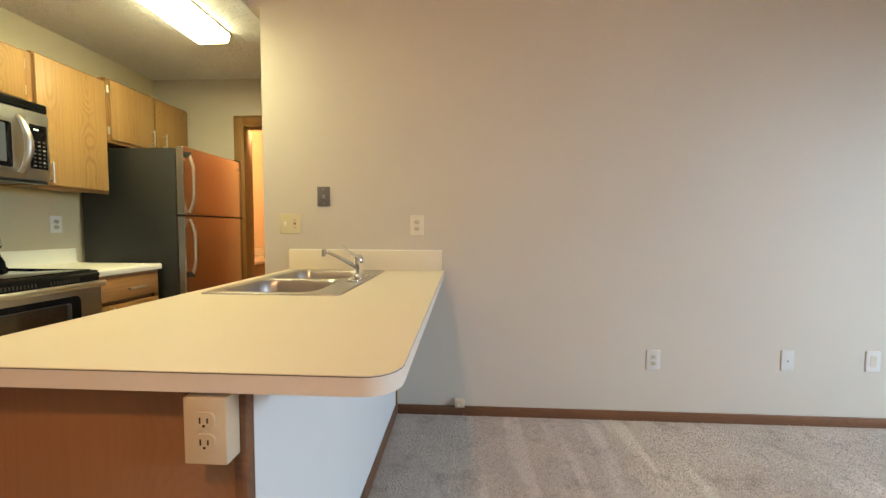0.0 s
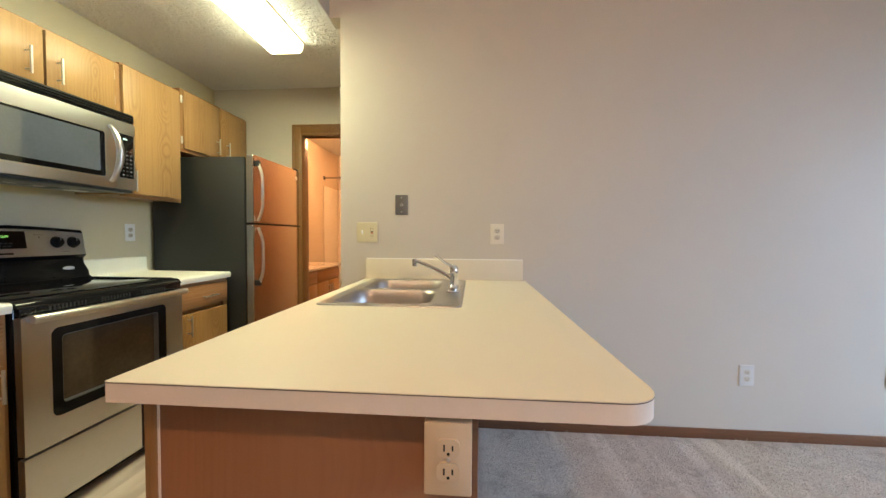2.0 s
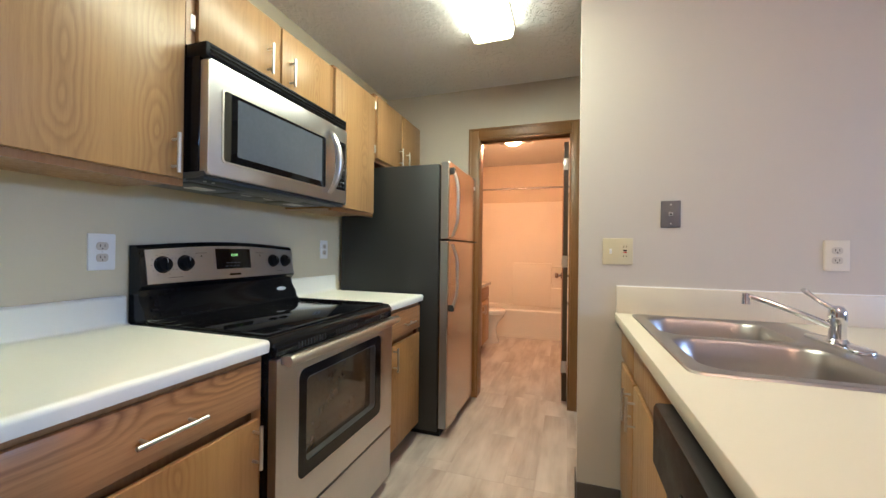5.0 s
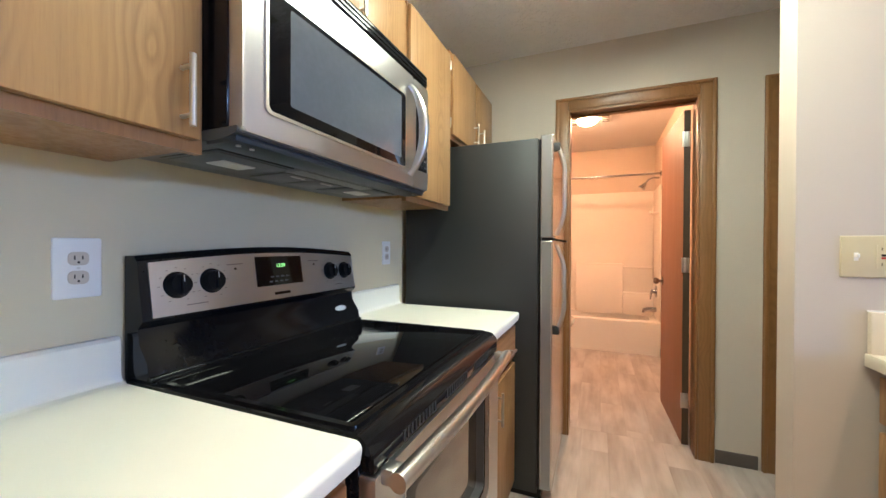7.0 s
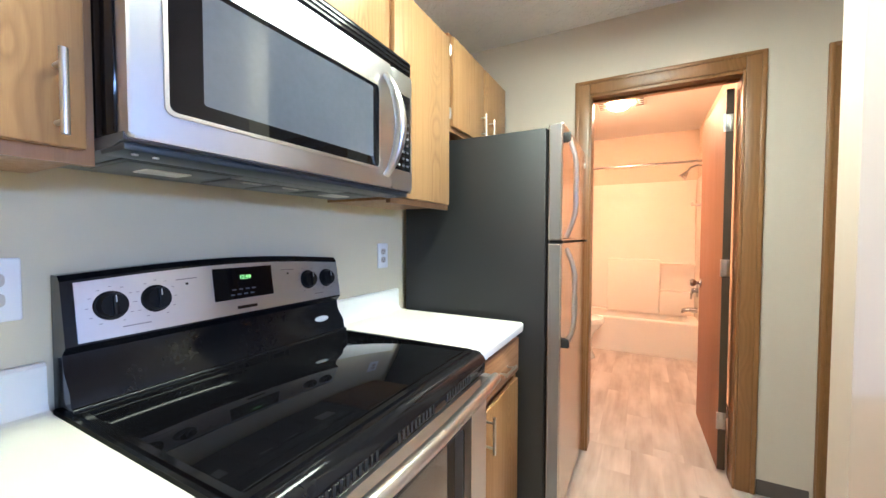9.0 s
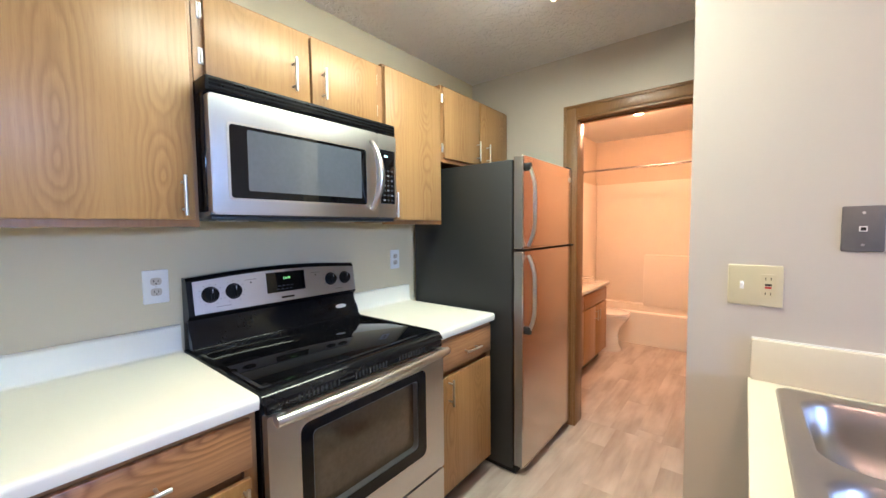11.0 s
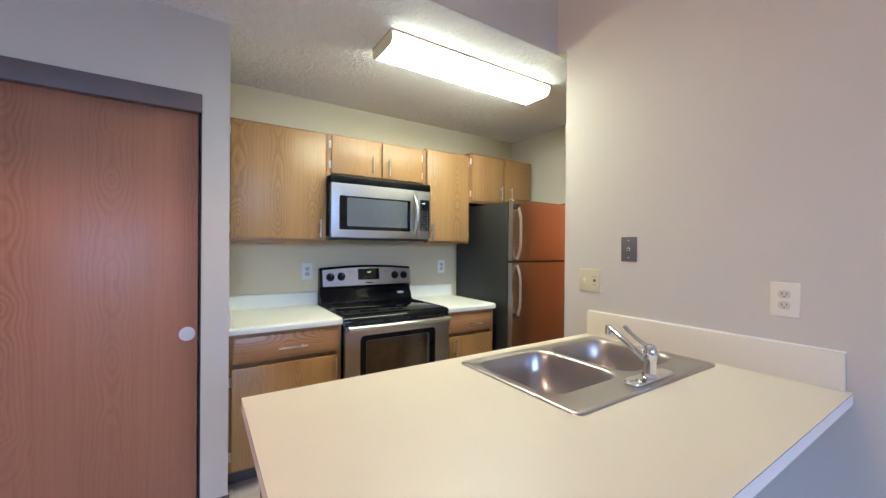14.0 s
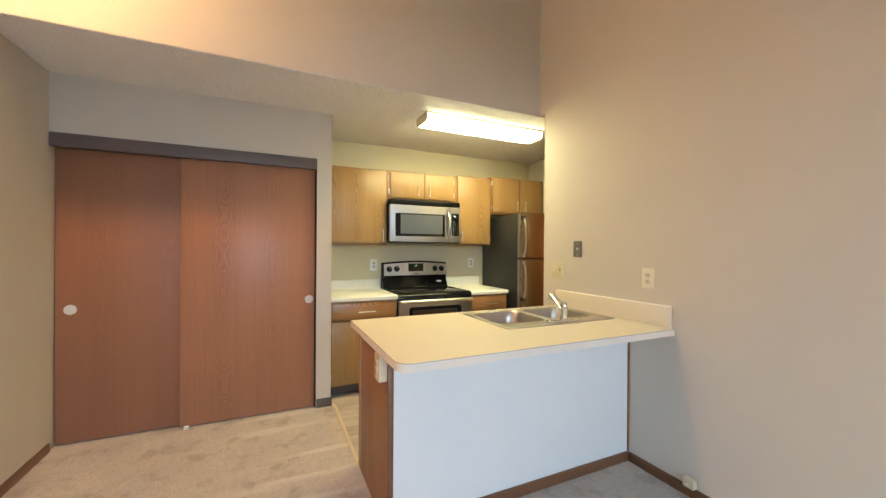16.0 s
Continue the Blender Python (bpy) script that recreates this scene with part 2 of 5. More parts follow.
def carpet_material():
    m, n, l, p = shader("grey-beige cut pile carpet")
    v = coords(n, l, vary=False)
    tuft = noise_tex(n, l, v, 120, 4, 0.75)
    clump = noise_tex(n, l, v, 30, 4, 0.65)
    patch = noise_tex(n, l, v, 3.2, 4)
    tc, mp = n.new("ShaderNodeTexCoord"), n.new("ShaderNodeMapping")
    mp.inputs["Rotation"].default_value, mp.inputs["Scale"].default_value = (0, 0, radians(7)), (4.2, 0.35, 1)
    l.new(tc.outputs["Object"], mp.inputs["Vector"])
    swath = noise_tex(n, l, mp.outputs[0], 1.9, 2)
    isle = n.new("ShaderNodeNewGeometry")
    c = ramp(n, l, tuft, (0.34, (0.42, 0.345, 0.285)), (0.66, (0.88, 0.77, 0.665)))
    c = mix(n, l, ramp(n, l, clump, (0.40, (0.0,) * 3), (0.66, (0.45,) * 3)), c, (0.44, 0.365, 0.315))
    c = mix(n, l, ramp(n, l, patch, (0.35, (0.0,) * 3), (0.7, (0.35,) * 3)), c, (0.36, 0.30, 0.27))
    worn = ramp(n, l, noise_tex(n, l, v, 0.55, 1), (0.44, (0.0,) * 3), (0.56, (0.6,) * 3))
    smudge = noise_tex(n, l, v, 5.5, 5, 0.62)
    c = mix(n, l, value(n, l, "MULTIPLY", ramp(n, l, swath, (0.52, (0.0,) * 3), (0.60, (1.0,) * 3)), worn), c, (0.84, 0.75, 0.67))
    c = mix(n, l, ramp(n, l, smudge, (0.53, (0.0,) * 3), (0.66, (0.60,) * 3)), c, (0.30, 0.235, 0.185))
    c = mix(n, l, ramp(n, l, isle.outputs["Random Per Island"], (0.0, (0.0,) * 3), (1.0, (0.22,) * 3)), c, (0.34, 0.28, 0.24))
    l.new(c, p.inputs["Base Color"])
    p.inputs["Roughness"].default_value = 0.95
    p.inputs["Sheen Weight"].default_value = 0.2
    bump(n, l, p, mix(n, l, 0.45, tuft, clump), 1.0, 0.010)
    return m


def plank_material():
    m, n, l, p = shader("pale wood-look vinyl")
    v = coords(n, l, (1, 0.10, 1))
    grain = noise_tex(n, l, v, 15, 5, 0.62)
    fine = noise_tex(n, l, v, 120, 3)
    cloud = noise_tex(n, l, coords(n, l, (1, 0.35, 1)), 5, 3)
    info = n.new("ShaderNodeObjectInfo")
    c = ramp(n, l, grain, (0.30, (0.31, 0.255, 0.218)), (0.52, (0.40, 0.350, 0.315)), (0.72, (0.49, 0.445, 0.412)))
    c = mix(n, l, ramp(n, l, fine, (0.5, (0.0,) * 3), (0.75, (0.25,) * 3)), c, (0.40, 0.31, 0.245))
    c = mix(n, l, ramp(n, l, cloud, (0.42, (0.0,) * 3), (0.66, (0.50,) * 3)), c, (0.70, 0.645, 0.595))
    c = mix(n, l, ramp(n, l, info.outputs["Random"], (0.0, (0.0,) * 3), (1.0, (0.08,) * 3)), c, (0.42, 0.335, 0.27))
    l.new(c, p.inputs["Base Color"])
    p.inputs["Roughness"].default_value = 0.42
    bump(n, l, p, grain, 0.08, 0.001)
    return m


def ceiling_material():
    m, n, l, p = shader("knock-down textured ceiling paint")
    v = coords(n, l, vary=False)
    warp = n.new("ShaderNodeVectorMath")
    warp.operation = "MULTIPLY_ADD"
    t = n.new("ShaderNodeTexNoise")
    t.inputs["Scale"].default_value = 9.0
    l.new(v, t.inputs["Vector"])
    l.new(t.outputs["Color"], warp.inputs[0])
    warp.inputs[1].default_value = (0.09, 0.09, 0.0)
    l.new(v, warp.inputs[2])
    splat = ramp(n, l, noise_tex(n, l, warp.outputs[0], 30, 3, 0.6), (0.44, (0.0,) * 3), (0.50, (0.55,) * 3), (0.56, (1.0,) * 3))
    fine = noise_tex(n, l, v, 140, 3)
    l.new(ramp(n, l, noise_tex(n, l, v, 2), (0.3, (0.84, 0.84, 0.85)), (0.7, (0.88, 0.88, 0.89))), p.inputs["Base Color"])
    p.inputs["Roughness"].default_value = 0.85
    bump(n, l, p, mix(n, l, 0.15, splat, fine), 0.9, 0.006)
    return m


CARPET, PLANK, CEILING = carpet_material(), plank_material(), ceiling_material()
SUBFLOOR = plain("brown joint", (0.40, 0.325, 0.26), 0.8)
SEAM = plain("dark seam", (0.10, 0.075, 0.055), 0.8)


# ---- mesh helpers ----
def box(bm, x0, x1, y0, y1, z0, z1, bevel=0.0, seg=2):
    c = bmesh.ops.create_cube(bm, size=1)["verts"]
    bmesh.ops.scale(bm, vec=(x1 - x0, y1 - y0, z1 - z0), verts=c)
    bmesh.ops.translate(bm, vec=((x0 + x1) / 2, (y0 + y1) / 2, (z0 + z1) / 2), verts=c)
    if bevel:
        bmesh.ops.bevel(bm, geom=list({e for v in c for e in v.link_edges}), offset=bevel, segments=seg, affect="EDGES", profile=0.5)
    return bm


def rod(bm, a, b, r, r2=None, seg=20, cap=True):
    a, b = Vector(a), Vector(b)
    m = Matrix.Translation((a + b) / 2) @ (b - a).to_track_quat("Z", "Y").to_matrix().to_4x4()
    bmesh.ops.create_cone(bm, cap_ends=cap, segments=seg, radius1=r, radius2=r if r2 is None else r2, depth=(b - a).length, matrix=m)
    return bm


def sweep(bm, path, radii, seg=14, flat=1.0):
    """A tube along a path; flat squeezes the section across its second axis."""
    path = [Vector(p) for p in path]
    if isinstance(radii, (int, float)):
        radii = [radii] * len(path)
    whole = path[-1] - path[0]
    ref = Vector((0, 1, 0)) if abs(whole.z) > 0.7 * whole.length else Vector((0, 0, 1))
    rings = []
    for k, p in enumerate(path):
        d = (path[min(k + 1, len(path) - 1)] - path[max(k - 1, 0)]).normalized()
        side = d.cross(ref).normalized()
        up = side.cross(d)
        rings.append([bm.verts.new(p + radii[k] * (math.cos(t) * side + flat * math.sin(t) * up)) for t in (2 * math.pi * j / seg for j in range(seg))])
    for a, b in zip(rings, rings[1:]):
        for j in range(seg):
            bm.faces.new((a[j], a[(j + 1) % seg], b[(j + 1) % seg], b[j]))
    bm.faces.new(rings[0][::-1])
    bm.faces.new(rings[-1])
    return bm


def lathe(bm, centre, profile, seg=28, sx=1.0, sy=1.0):
    """A turned shape about the upright through centre: profile rows (radius, height)."""
    cx, cy, cz = centre
    rings = [[bm.verts.new((cx + sx * r * math.cos(2 * math.pi * j / seg), cy + sy * r * math.sin(2 * math.pi * j / seg), cz + h)) for j in range(seg)] for r, h in profile]
    for a, b in zip(rings, rings[1:]):
        for j in range(seg):
            bm.faces.new((a[j], a[(j + 1) % seg], b[(j + 1) % seg], b[j]))
    bm.faces.new(rings[0][::-1])
    bm.faces.new(rings[-1])
    return bm


def outline(x0, x1, y0, y1, r, seg=6):
    """A rectangle with rounded corners, counter-clockwise; r: one radius, or four from (x1, y1) on."""
    r = [r] * 4 if isinstance(r, (int, float)) else r
    pts = []
    for k, (cx, cy, q) in enumerate(((x1, y1, 0), (x0, y1, 1), (x0, y0, 2), (x1, y0, 3))):
        rr = max(r[k], 1e-4)
        ox, oy = cx - rr * (1 if cx == x1 else -1), cy - rr * (1 if cy == y1 else -1)
        n = seg if r[k] > 0.001 else 0
        pts += [(ox + rr * math.cos(a), oy + rr * math.sin(a)) for a in ((q + j / max(n, 1)) * math.pi / 2 for j in range(n + 1))]
    return pts


def slab(bm, pts, h0, h1, to=lambda a, b, c: (a, b, c), bevel=0.0):
    """A prism over an outline in the plane that 'to' gives."""
    lo, hi = [bm.verts.new(to(a, b, h0)) for a, b in pts], [bm.verts.new(to(a, b, h1)) for a, b in pts]
    n = len(pts)
    bm.faces.new(lo[::-1])
    top = bm.faces.new(hi)
    for j in range(n):
        bm.faces.new((lo[j], lo[(j + 1) % n], hi[(j + 1) % n], hi[j]))
    if bevel:
        bmesh.ops.bevel(bm, geom=list(top.edges), offset=bevel, segments=3, affect="EDGES", profile=0.5)
    return bm


def frame_slab(bm, outer, inner, h0, h1, to):
    """A frame between two outlines with the same number of points."""
    n = len(outer)
    rows = [[bm.verts.new(to(a, b, h)) for a, b in pts] for pts, h in ((outer, h0), (outer, h1), (inner, h1), (inner, h0))]
    for k in range(4):
        a, b = rows[k], rows[(k + 1) % 4]
        for j in range(n):
            bm.faces.new((a[j], a[(j + 1) % n], b[(j + 1) % n], b[j]))
    return bm


def yz(a, b, c):
    return (c, a, b)


def xz(a, b, c):
    return (a, c, b)


def place(ob):
    m = Matrix(ob.matrix_basis)
    while ob.parent:
        m = ob.parent.matrix_basis @ ob.matrix_parent_inverse @ m
        ob = ob.parent
    return m


def part(name, bm, material, parent=None, label="", smooth=True):
    bmesh.ops.recalc_face_normals(bm, faces=bm.faces)
    me = bpy.data.meshes.new(name)
    bm.to_mesh(me)
    bm.free()
    me.materials.append(material)
    if smooth:
        me.polygons.foreach_set("use_smooth", [True] * len(me.polygons))
        me.set_sharp_from_angle(angle=radians(32))
    ob = new(name, me)
    if parent:
        ob.parent, ob.matrix_parent_inverse = parent, place(parent).inverted()
    if label:
        tagged(ob, label)
    return ob


def thing(name, at, label, category, group=""):
    ob = new(name)
    ob.empty_display_size = 0.1
    ob.matrix_basis = Matrix.Translation(at)
    return tagged(ob, label, category, group)


def bbox(name, dims, material, parent=None, label="", bevel=0.0):
    return part(name, box(bmesh.new(), *dims, bevel), material, parent, label)


def structure(name, dims, material, label, category, bevel=0.0):
    return tagged(bbox(name, dims, material, None, "", bevel), label, category, kind="structure")


def lettering(name, text, m, size, material, parent, label=""):
    """Flat lettering in the built-in font, as a mesh."""
    cu = bpy.data.curves.new(name, "FONT")
    cu.body, cu.size, cu.align_x, cu.align_y, cu.extrude = text, size, "CENTER", "CENTER", 0.0003
    tmp = bpy.data.objects.new(name, cu)
    me = bpy.data.meshes.new_from_object(tmp)
    bpy.data.objects.remove(tmp)
    me.transform(m)
    me.materials.clear()
    me.materials.append(material)
    ob = new(name, me)
    ob.parent, ob.matrix_parent_inverse = parent, place(parent).inverted()
    if label:
        tagged(ob, label)
    return ob

# ---- setting ----
LEFT, BACK, DOORWALL, CLOSETX, SIDE = -2.815, 2.288, 3.325, -2.04, -1.115
HEAD, CEIL, WALLEND, COUNTER = -1.32, 2.48, -1.252, 0.900

structure("wall_kitchen", (LEFT - 0.12, LEFT, 0.668, DOORWALL + 0.12, 0, CEIL + 0.1), WALL_LAMPLIT, "cream kitchen wall behind the range, olive fluorescent cast in its colour", "wall")
# sink wall, rising into the vaulted living room
bm = bmesh.new()
box(bm, WALLEND, 4.2, BACK, BACK + 0.12, 0, CEIL, 0.0)
structure_wall = tagged(part("wall_sink", bm, WALL), "cream painted wall behind the sink peninsula", "wall", kind="structure")
structure("wall_sink_upper", (HEAD, 4.2, BACK, BACK + 0.12, CEIL, 4.6), WALL, "cream painted upper wall under the vault", "wall")
structure("wall_header", (HEAD - 0.12, HEAD, SIDE - 0.12, BACK + 0.12, CEIL + 0.004, 4.6), WALL, "cream painted wall above the kitchen ceiling edge", "wall")
# wall with the two doorways at the end of the kitchen
bm = bmesh.new()
for x0, x1, z0, z1 in ((LEFT - 0.12, -1.998, 0, 2.076), (LEFT - 0.12, 1.2, 2.076, CEIL), (-1.283, -0.925, 0, 2.076), (-0.165, 1.2, 0, 2.076)):
    box(bm, x0, x1, DOORWALL, DOORWALL + 0.12, z0, z1)
tagged(part("wall_doorway", bm, WALL), "cream painted wall with the bathroom doorway", "wall", kind="structure")
structure("wall_hall_end", (1.2, 1.32, BACK + 0.12, DOORWALL, 0, CEIL), WALL, "plain cream hall end wall", "wall")
# closet wall with its wide opening, and the return beside the kitchen counter
bm = bmesh.new()
box(bm, CLOSETX - 0.11, CLOSETX, 0.548, 0.668, 0, CEIL)
box(bm, CLOSETX - 0.11, CLOSETX, SIDE, 0.548, 2.075, CEIL)
tagged(part("wall_closet", bm, WALL), "pale cream wall round the closet opening", "wall", kind="structure")
structure("wall_return", (LEFT - 0.12, CLOSETX - 0.11, 0.60, 0.668, 0, CEIL), WALL, "cream return wall between closet and kitchen", "wall")
structure("wall_closet_back", (LEFT - 0.12, LEFT, SIDE, 0.60, 0, CEIL), WALL, "plain closet back wall", "wall")
structure("wall_side", (LEFT - 0.12, -1.32, SIDE - 0.12, SIDE, 0, 4.6), WALL, "tan-lit cream wall beside the closet", "wall")
structure("wall_entry", (-1.44, -1.32, -4.0, SIDE - 0.12, 0, 4.6), WALL, "plain cream living room wall", "wall")
structure("wall_south", (-1.44, 4.32, -4.12, -4.0, 0, 4.6), WALL, "plain cream living room wall", "wall")
bm = bmesh.new()
for y0, y1, z0, z1 in ((-4.0, -1.1, 0, 4.6), (1.3, BACK + 0.12, 0, 4.6), (-1.1, 1.3, 2.10, 4.6)):
    box(bm, 4.2, 4.32, y0, y1, z0, z1)
tagged(part("wall_window", bm, WALL), "cream wall with a wide glazed opening", "wall", kind="structure")
structure("ceiling", (LEFT - 0.12, HEAD - 0.004, SIDE - 0.12, DOORWALL + 0.12, CEIL, CEIL + 0.1), CEILING, "white stippled kitchen ceiling", "ceiling")
structure("ceiling_hall", (HEAD - 0.004, 1.32, BACK + 0.12, DOORWALL + 0.12, CEIL, CEIL + 0.1), CEILING, "white stippled hall ceiling", "ceiling")
bm = bmesh.new()
slab(bm, [(HEAD - 0.12, 3.52), (4.32, 2.92), (4.32, 3.02), (HEAD - 0.12, 3.62)], -4.12, BACK + 0.12, lambda a, b, c: (a, c, b))
tagged(part("ceiling_vault", bm, CEILING), "white sloping living room ceiling", "ceiling", kind="structure")
structure("floor", (LEFT - 0.12, 4.32, -4.12, 6.3, -0.15, -0.012), SUBFLOOR, "dark underlay below the flooring", "floor")
VINYL_EDGE = 0.70
bm = bmesh.new()
box(bm, LEFT, 4.2, -4.0, VINYL_EDGE, -0.011, 0.0)
box(bm, -0.98, 4.2, VINYL_EDGE, BACK, -0.011, 0.0)
tagged(part("carpet", bm, CARPET), "worn grey-beige cut pile carpet", "carpet", kind="structure")
structure("threshold_strip", (CLOSETX, -1.03, VINYL_EDGE - 0.012, VINYL_EDGE + 0.012, 0.0, 0.006), PLASTIC_BEIGE, "thin beige strip between carpet and vinyl", "trim", 0.002)

# baseboards
structure("baseboard", (-0.415, 4.2, BACK - 0.012, BACK, 0, 0.060), BASE, "red-brown wooden baseboard along the cream wall", "baseboard", 0.003)
structure("baseboard_pony", (-0.428, -0.416, 0.70, BACK - 0.013, 0, 0.060), BASE_Y, "red-brown wooden baseboard on the peninsula", "baseboard", 0.003)
structure("baseboard_side", (CLOSETX, -1.32, SIDE, SIDE + 0.012, 0, 0.060), BASE, "red-brown baseboard beside the closet", "baseboard", 0.003)
bm = bmesh.new()
box(bm, CLOSETX, CLOSETX + 0.01, 0.552, 0.676, 0, 0.075, 0.003)
tagged(part("baseboard_closet", bm, VINYL_BASE), "grey-brown cove base at the wall end", "baseboard", kind="structure")
structure("baseboard_doorway", (-1.20, -1.006, DOORWALL - 0.008, DOORWALL, 0, 0.075), VINYL_BASE, "grey-brown cove base between the doorways", "baseboard", 0.003)
structure("baseboard_sink", (WALLEND, -1.062, BACK - 0.008, BACK, 0, 0.085), VINYL_BASE, "grey-brown cove base under the sink wall", "baseboard", 0.003)
structure("baseboard_wall_end", (WALLEND - 0.008, WALLEND, BACK - 0.008, BACK + 0.128, 0, 0.085), VINYL_BASE, "grey-brown cove base round the wall end", "baseboard", 0.003)


def casing(name, x0, x1, top, width, label):
    """A moulded door casing on the doorway wall, jamb and stop included."""
    d = thing(name, ((x0 + x1) / 2, DOORWALL, 0), label, "door frame")
    d["kind"] = "structure"
    f = DOORWALL - 0.016
    for nm, a0, a1, z0, z1 in (("side_casing", x0 - width, x0, 0, top + width), ("side_casing", x1, x1 + width, 0, top + width), ("head_casing", x0, x1, top, top + width)):
        c = bbox(nm, (a0, a1, f, DOORWALL, z0, z1), TRIM, d, "", 0.004)
        if nm == "side_casing":
            s = 1 if a0 < x0 else -1
            e = a0 if s == 1 else a1
            bbox("moulding", (min(e + s * 0.004, e + s * 0.022), max(e + s * 0.004, e + s * 0.022), f - 0.006, f + 0.002, 0, z1 - 0.004), TRIM, c, "", 0.003)
        else:
            bbox("moulding", (a0 - width + 0.02, a1 + width - 0.02, f - 0.006, f + 0.002, z1 - 0.022, z1 - 0.004), TRIM, c, "", 0.003)
    bbox("jamb", (x0, x0 + 0.012, DOORWALL - 0.012, DOORWALL + 0.12, 0, top), TRIM, d, "", 0.002)
    bbox("jamb", (x1 - 0.012, x1, DOORWALL - 0.012, DOORWALL + 0.12, 0, top), TRIM, d, "", 0.002)
    bbox("jamb_head", (x0 + 0.012, x1 - 0.012, DOORWALL - 0.012, DOORWALL + 0.12, top - 0.018, top), TRIM, d, "", 0.002)
    bbox("door_stop", (x0 + 0.012, x1 - 0.012, DOORWALL + 0.045, DOORWALL + 0.075, top - 0.028, top - 0.018), TRIM, d, "", 0.002)
    return d


casing("door_frame_1", -1.993, -1.284, 2.076, 0.080, "brown stained moulded casing of the bathroom doorway")
casing("door_frame_2", -0.923, -0.167, 2.060, 0.07, "brown stained casing of the hall doorway")

# hall door, closed in its frame
d2 = thing("door_2", (-0.545, 3.36, 0), "closed brown stained wooden hall door", "door")
bbox("leaf", (-0.903, -0.187, 3.345, 3.38, 0.01, 2.03), TRIM, d2, "", 0.002)

# bathroom door, swung open against the side wall
d1 = thing("door_1", (-1.30, 3.45, 0), "open reddish-brown wooden bathroom door", "door")
leaf = bbox("leaf", (-1.3390, -1.3040, 3.45, 4.145, 0.012, 2.035), BATH_DOOR, d1, "flat reddish-brown veneer leaf", 0.002)
# thin strip that makes the hinge edge much darker than the leaf
bbox("leaf_edge", (-1.3386, -1.3044, 3.4475, 3.4502, 0.014, 2.033), DARK_EDGE, d1, "dark hinge edge")
for z in (0.28, 1.10, 1.86):
    bm = bmesh.new()
    box(bm, -1.3400, -1.3060, 3.4455, 3.4495, z - 0.045, z + 0.045, 0.001)
    box(bm, -1.3215, -1.3190, 3.44, 3.446, z - 0.045, z + 0.045)
    rod(bm, (-1.3420, 3.444, z - 0.045), (-1.3420, 3.444, z + 0.045), 0.006, seg=10)
    part("hinge", bm, NICKEL, d1, "satin metal hinge")
for s in (-1, 1):
    bm = bmesh.new()
    x = -1.3390 if s < 0 else -1.3040
    rod(bm, (x, 4.08, 0.95), (x + s * 0.008, 4.08, 0.95), 0.03)
    rod(bm, (x + s * 0.008, 4.08, 0.95), (x + s * 0.035, 4.08, 0.95), 0.011)
    rod(bm, (x + s * 0.03, 4.08, 0.95), (x + s * 0.048, 4.08, 0.95), 0.02, 0.027)
    rod(bm, (x + s * 0.048, 4.08, 0.95), (x + s * 0.062, 4.08, 0.95), 0.027, 0.018)
    part("door_knob", bm, BATH_METAL, d1, "round satin metal knob")
d1.matrix_basis = Matrix.Translation((-1.30, 3.45, 0)) @ pose(0, 0, 0, 0, 0, 1.5)

# ---- closet ----
cl = thing("closet_track", (CLOSETX, -0.28, 2.0), "grey-brown fascia over the sliding closet doors", "trim")
cl["kind"] = "structure"
bbox("fascia", (CLOSETX - 0.03, CLOSETX + 0.016, SIDE + 0.004, 0.548, 2.0, 2.09), GREY_TRACK, cl, "", 0.004)


def sliding_door(x, y0, y1, pull, veneer, label):
    d = thing("sliding_door", (x, (y0 + y1) / 2, 0.0), label, "closet door", "sliding closet doors")
    bbox("leaf", (x - 0.03, x, y0, y1, 0.012, 2.06), veneer, d, "", 0.003)
    bm = bmesh.new()
    rod(bm, (x - 0.004, pull, 0.915), (x + 0.003, pull, 0.915), 0.034, seg=28)
    c = part("finger_pull", bm, PLASTIC_DULL, d, "round white recessed finger pull")
    bm = bmesh.new()
    rod(bm, (x + 0.0025, pull, 0.915), (x + 0.0038, pull, 0.915), 0.026, 0.022, seg=28)
    part("pull_cup", bm, PLASTIC_DULL, c)


sliding_door(CLOSETX - 0.025, -0.405, 0.535, 0.492, CLOSET, "reddish-brown veneer sliding closet door standing in front")
sliding_door(CLOSETX - 0.065, SIDE + 0.006, -0.37, -1.030, CLOSET_NO_GLARE, "reddish-brown veneer sliding closet door behind the other, darkened for lack of glare")
g = thing("floor_guide", (CLOSETX - 0.02, -0.36, 0), "small white plastic guide under the closet doors", "door guide")
bm = bmesh.new()
box(bm, CLOSETX - 0.045, CLOSETX + 0.005, -0.375, -0.345, 0, 0.006, 0.001)
box(bm, CLOSETX - 0.012, CLOSETX + 0.002, -0.375, -0.345, 0.006, 0.024, 0.002)
part("guide", bm, PLASTIC_WHITE, g)
# near-black strip between the front door's end and the wall, in the slot material
structure("closet_jamb", (CLOSETX - 0.10, CLOSETX - 0.004, 0.540, 0.549, 0, 2.0), DARK_HOLE, "near-black strip along the edge of the closet opening", "trim")


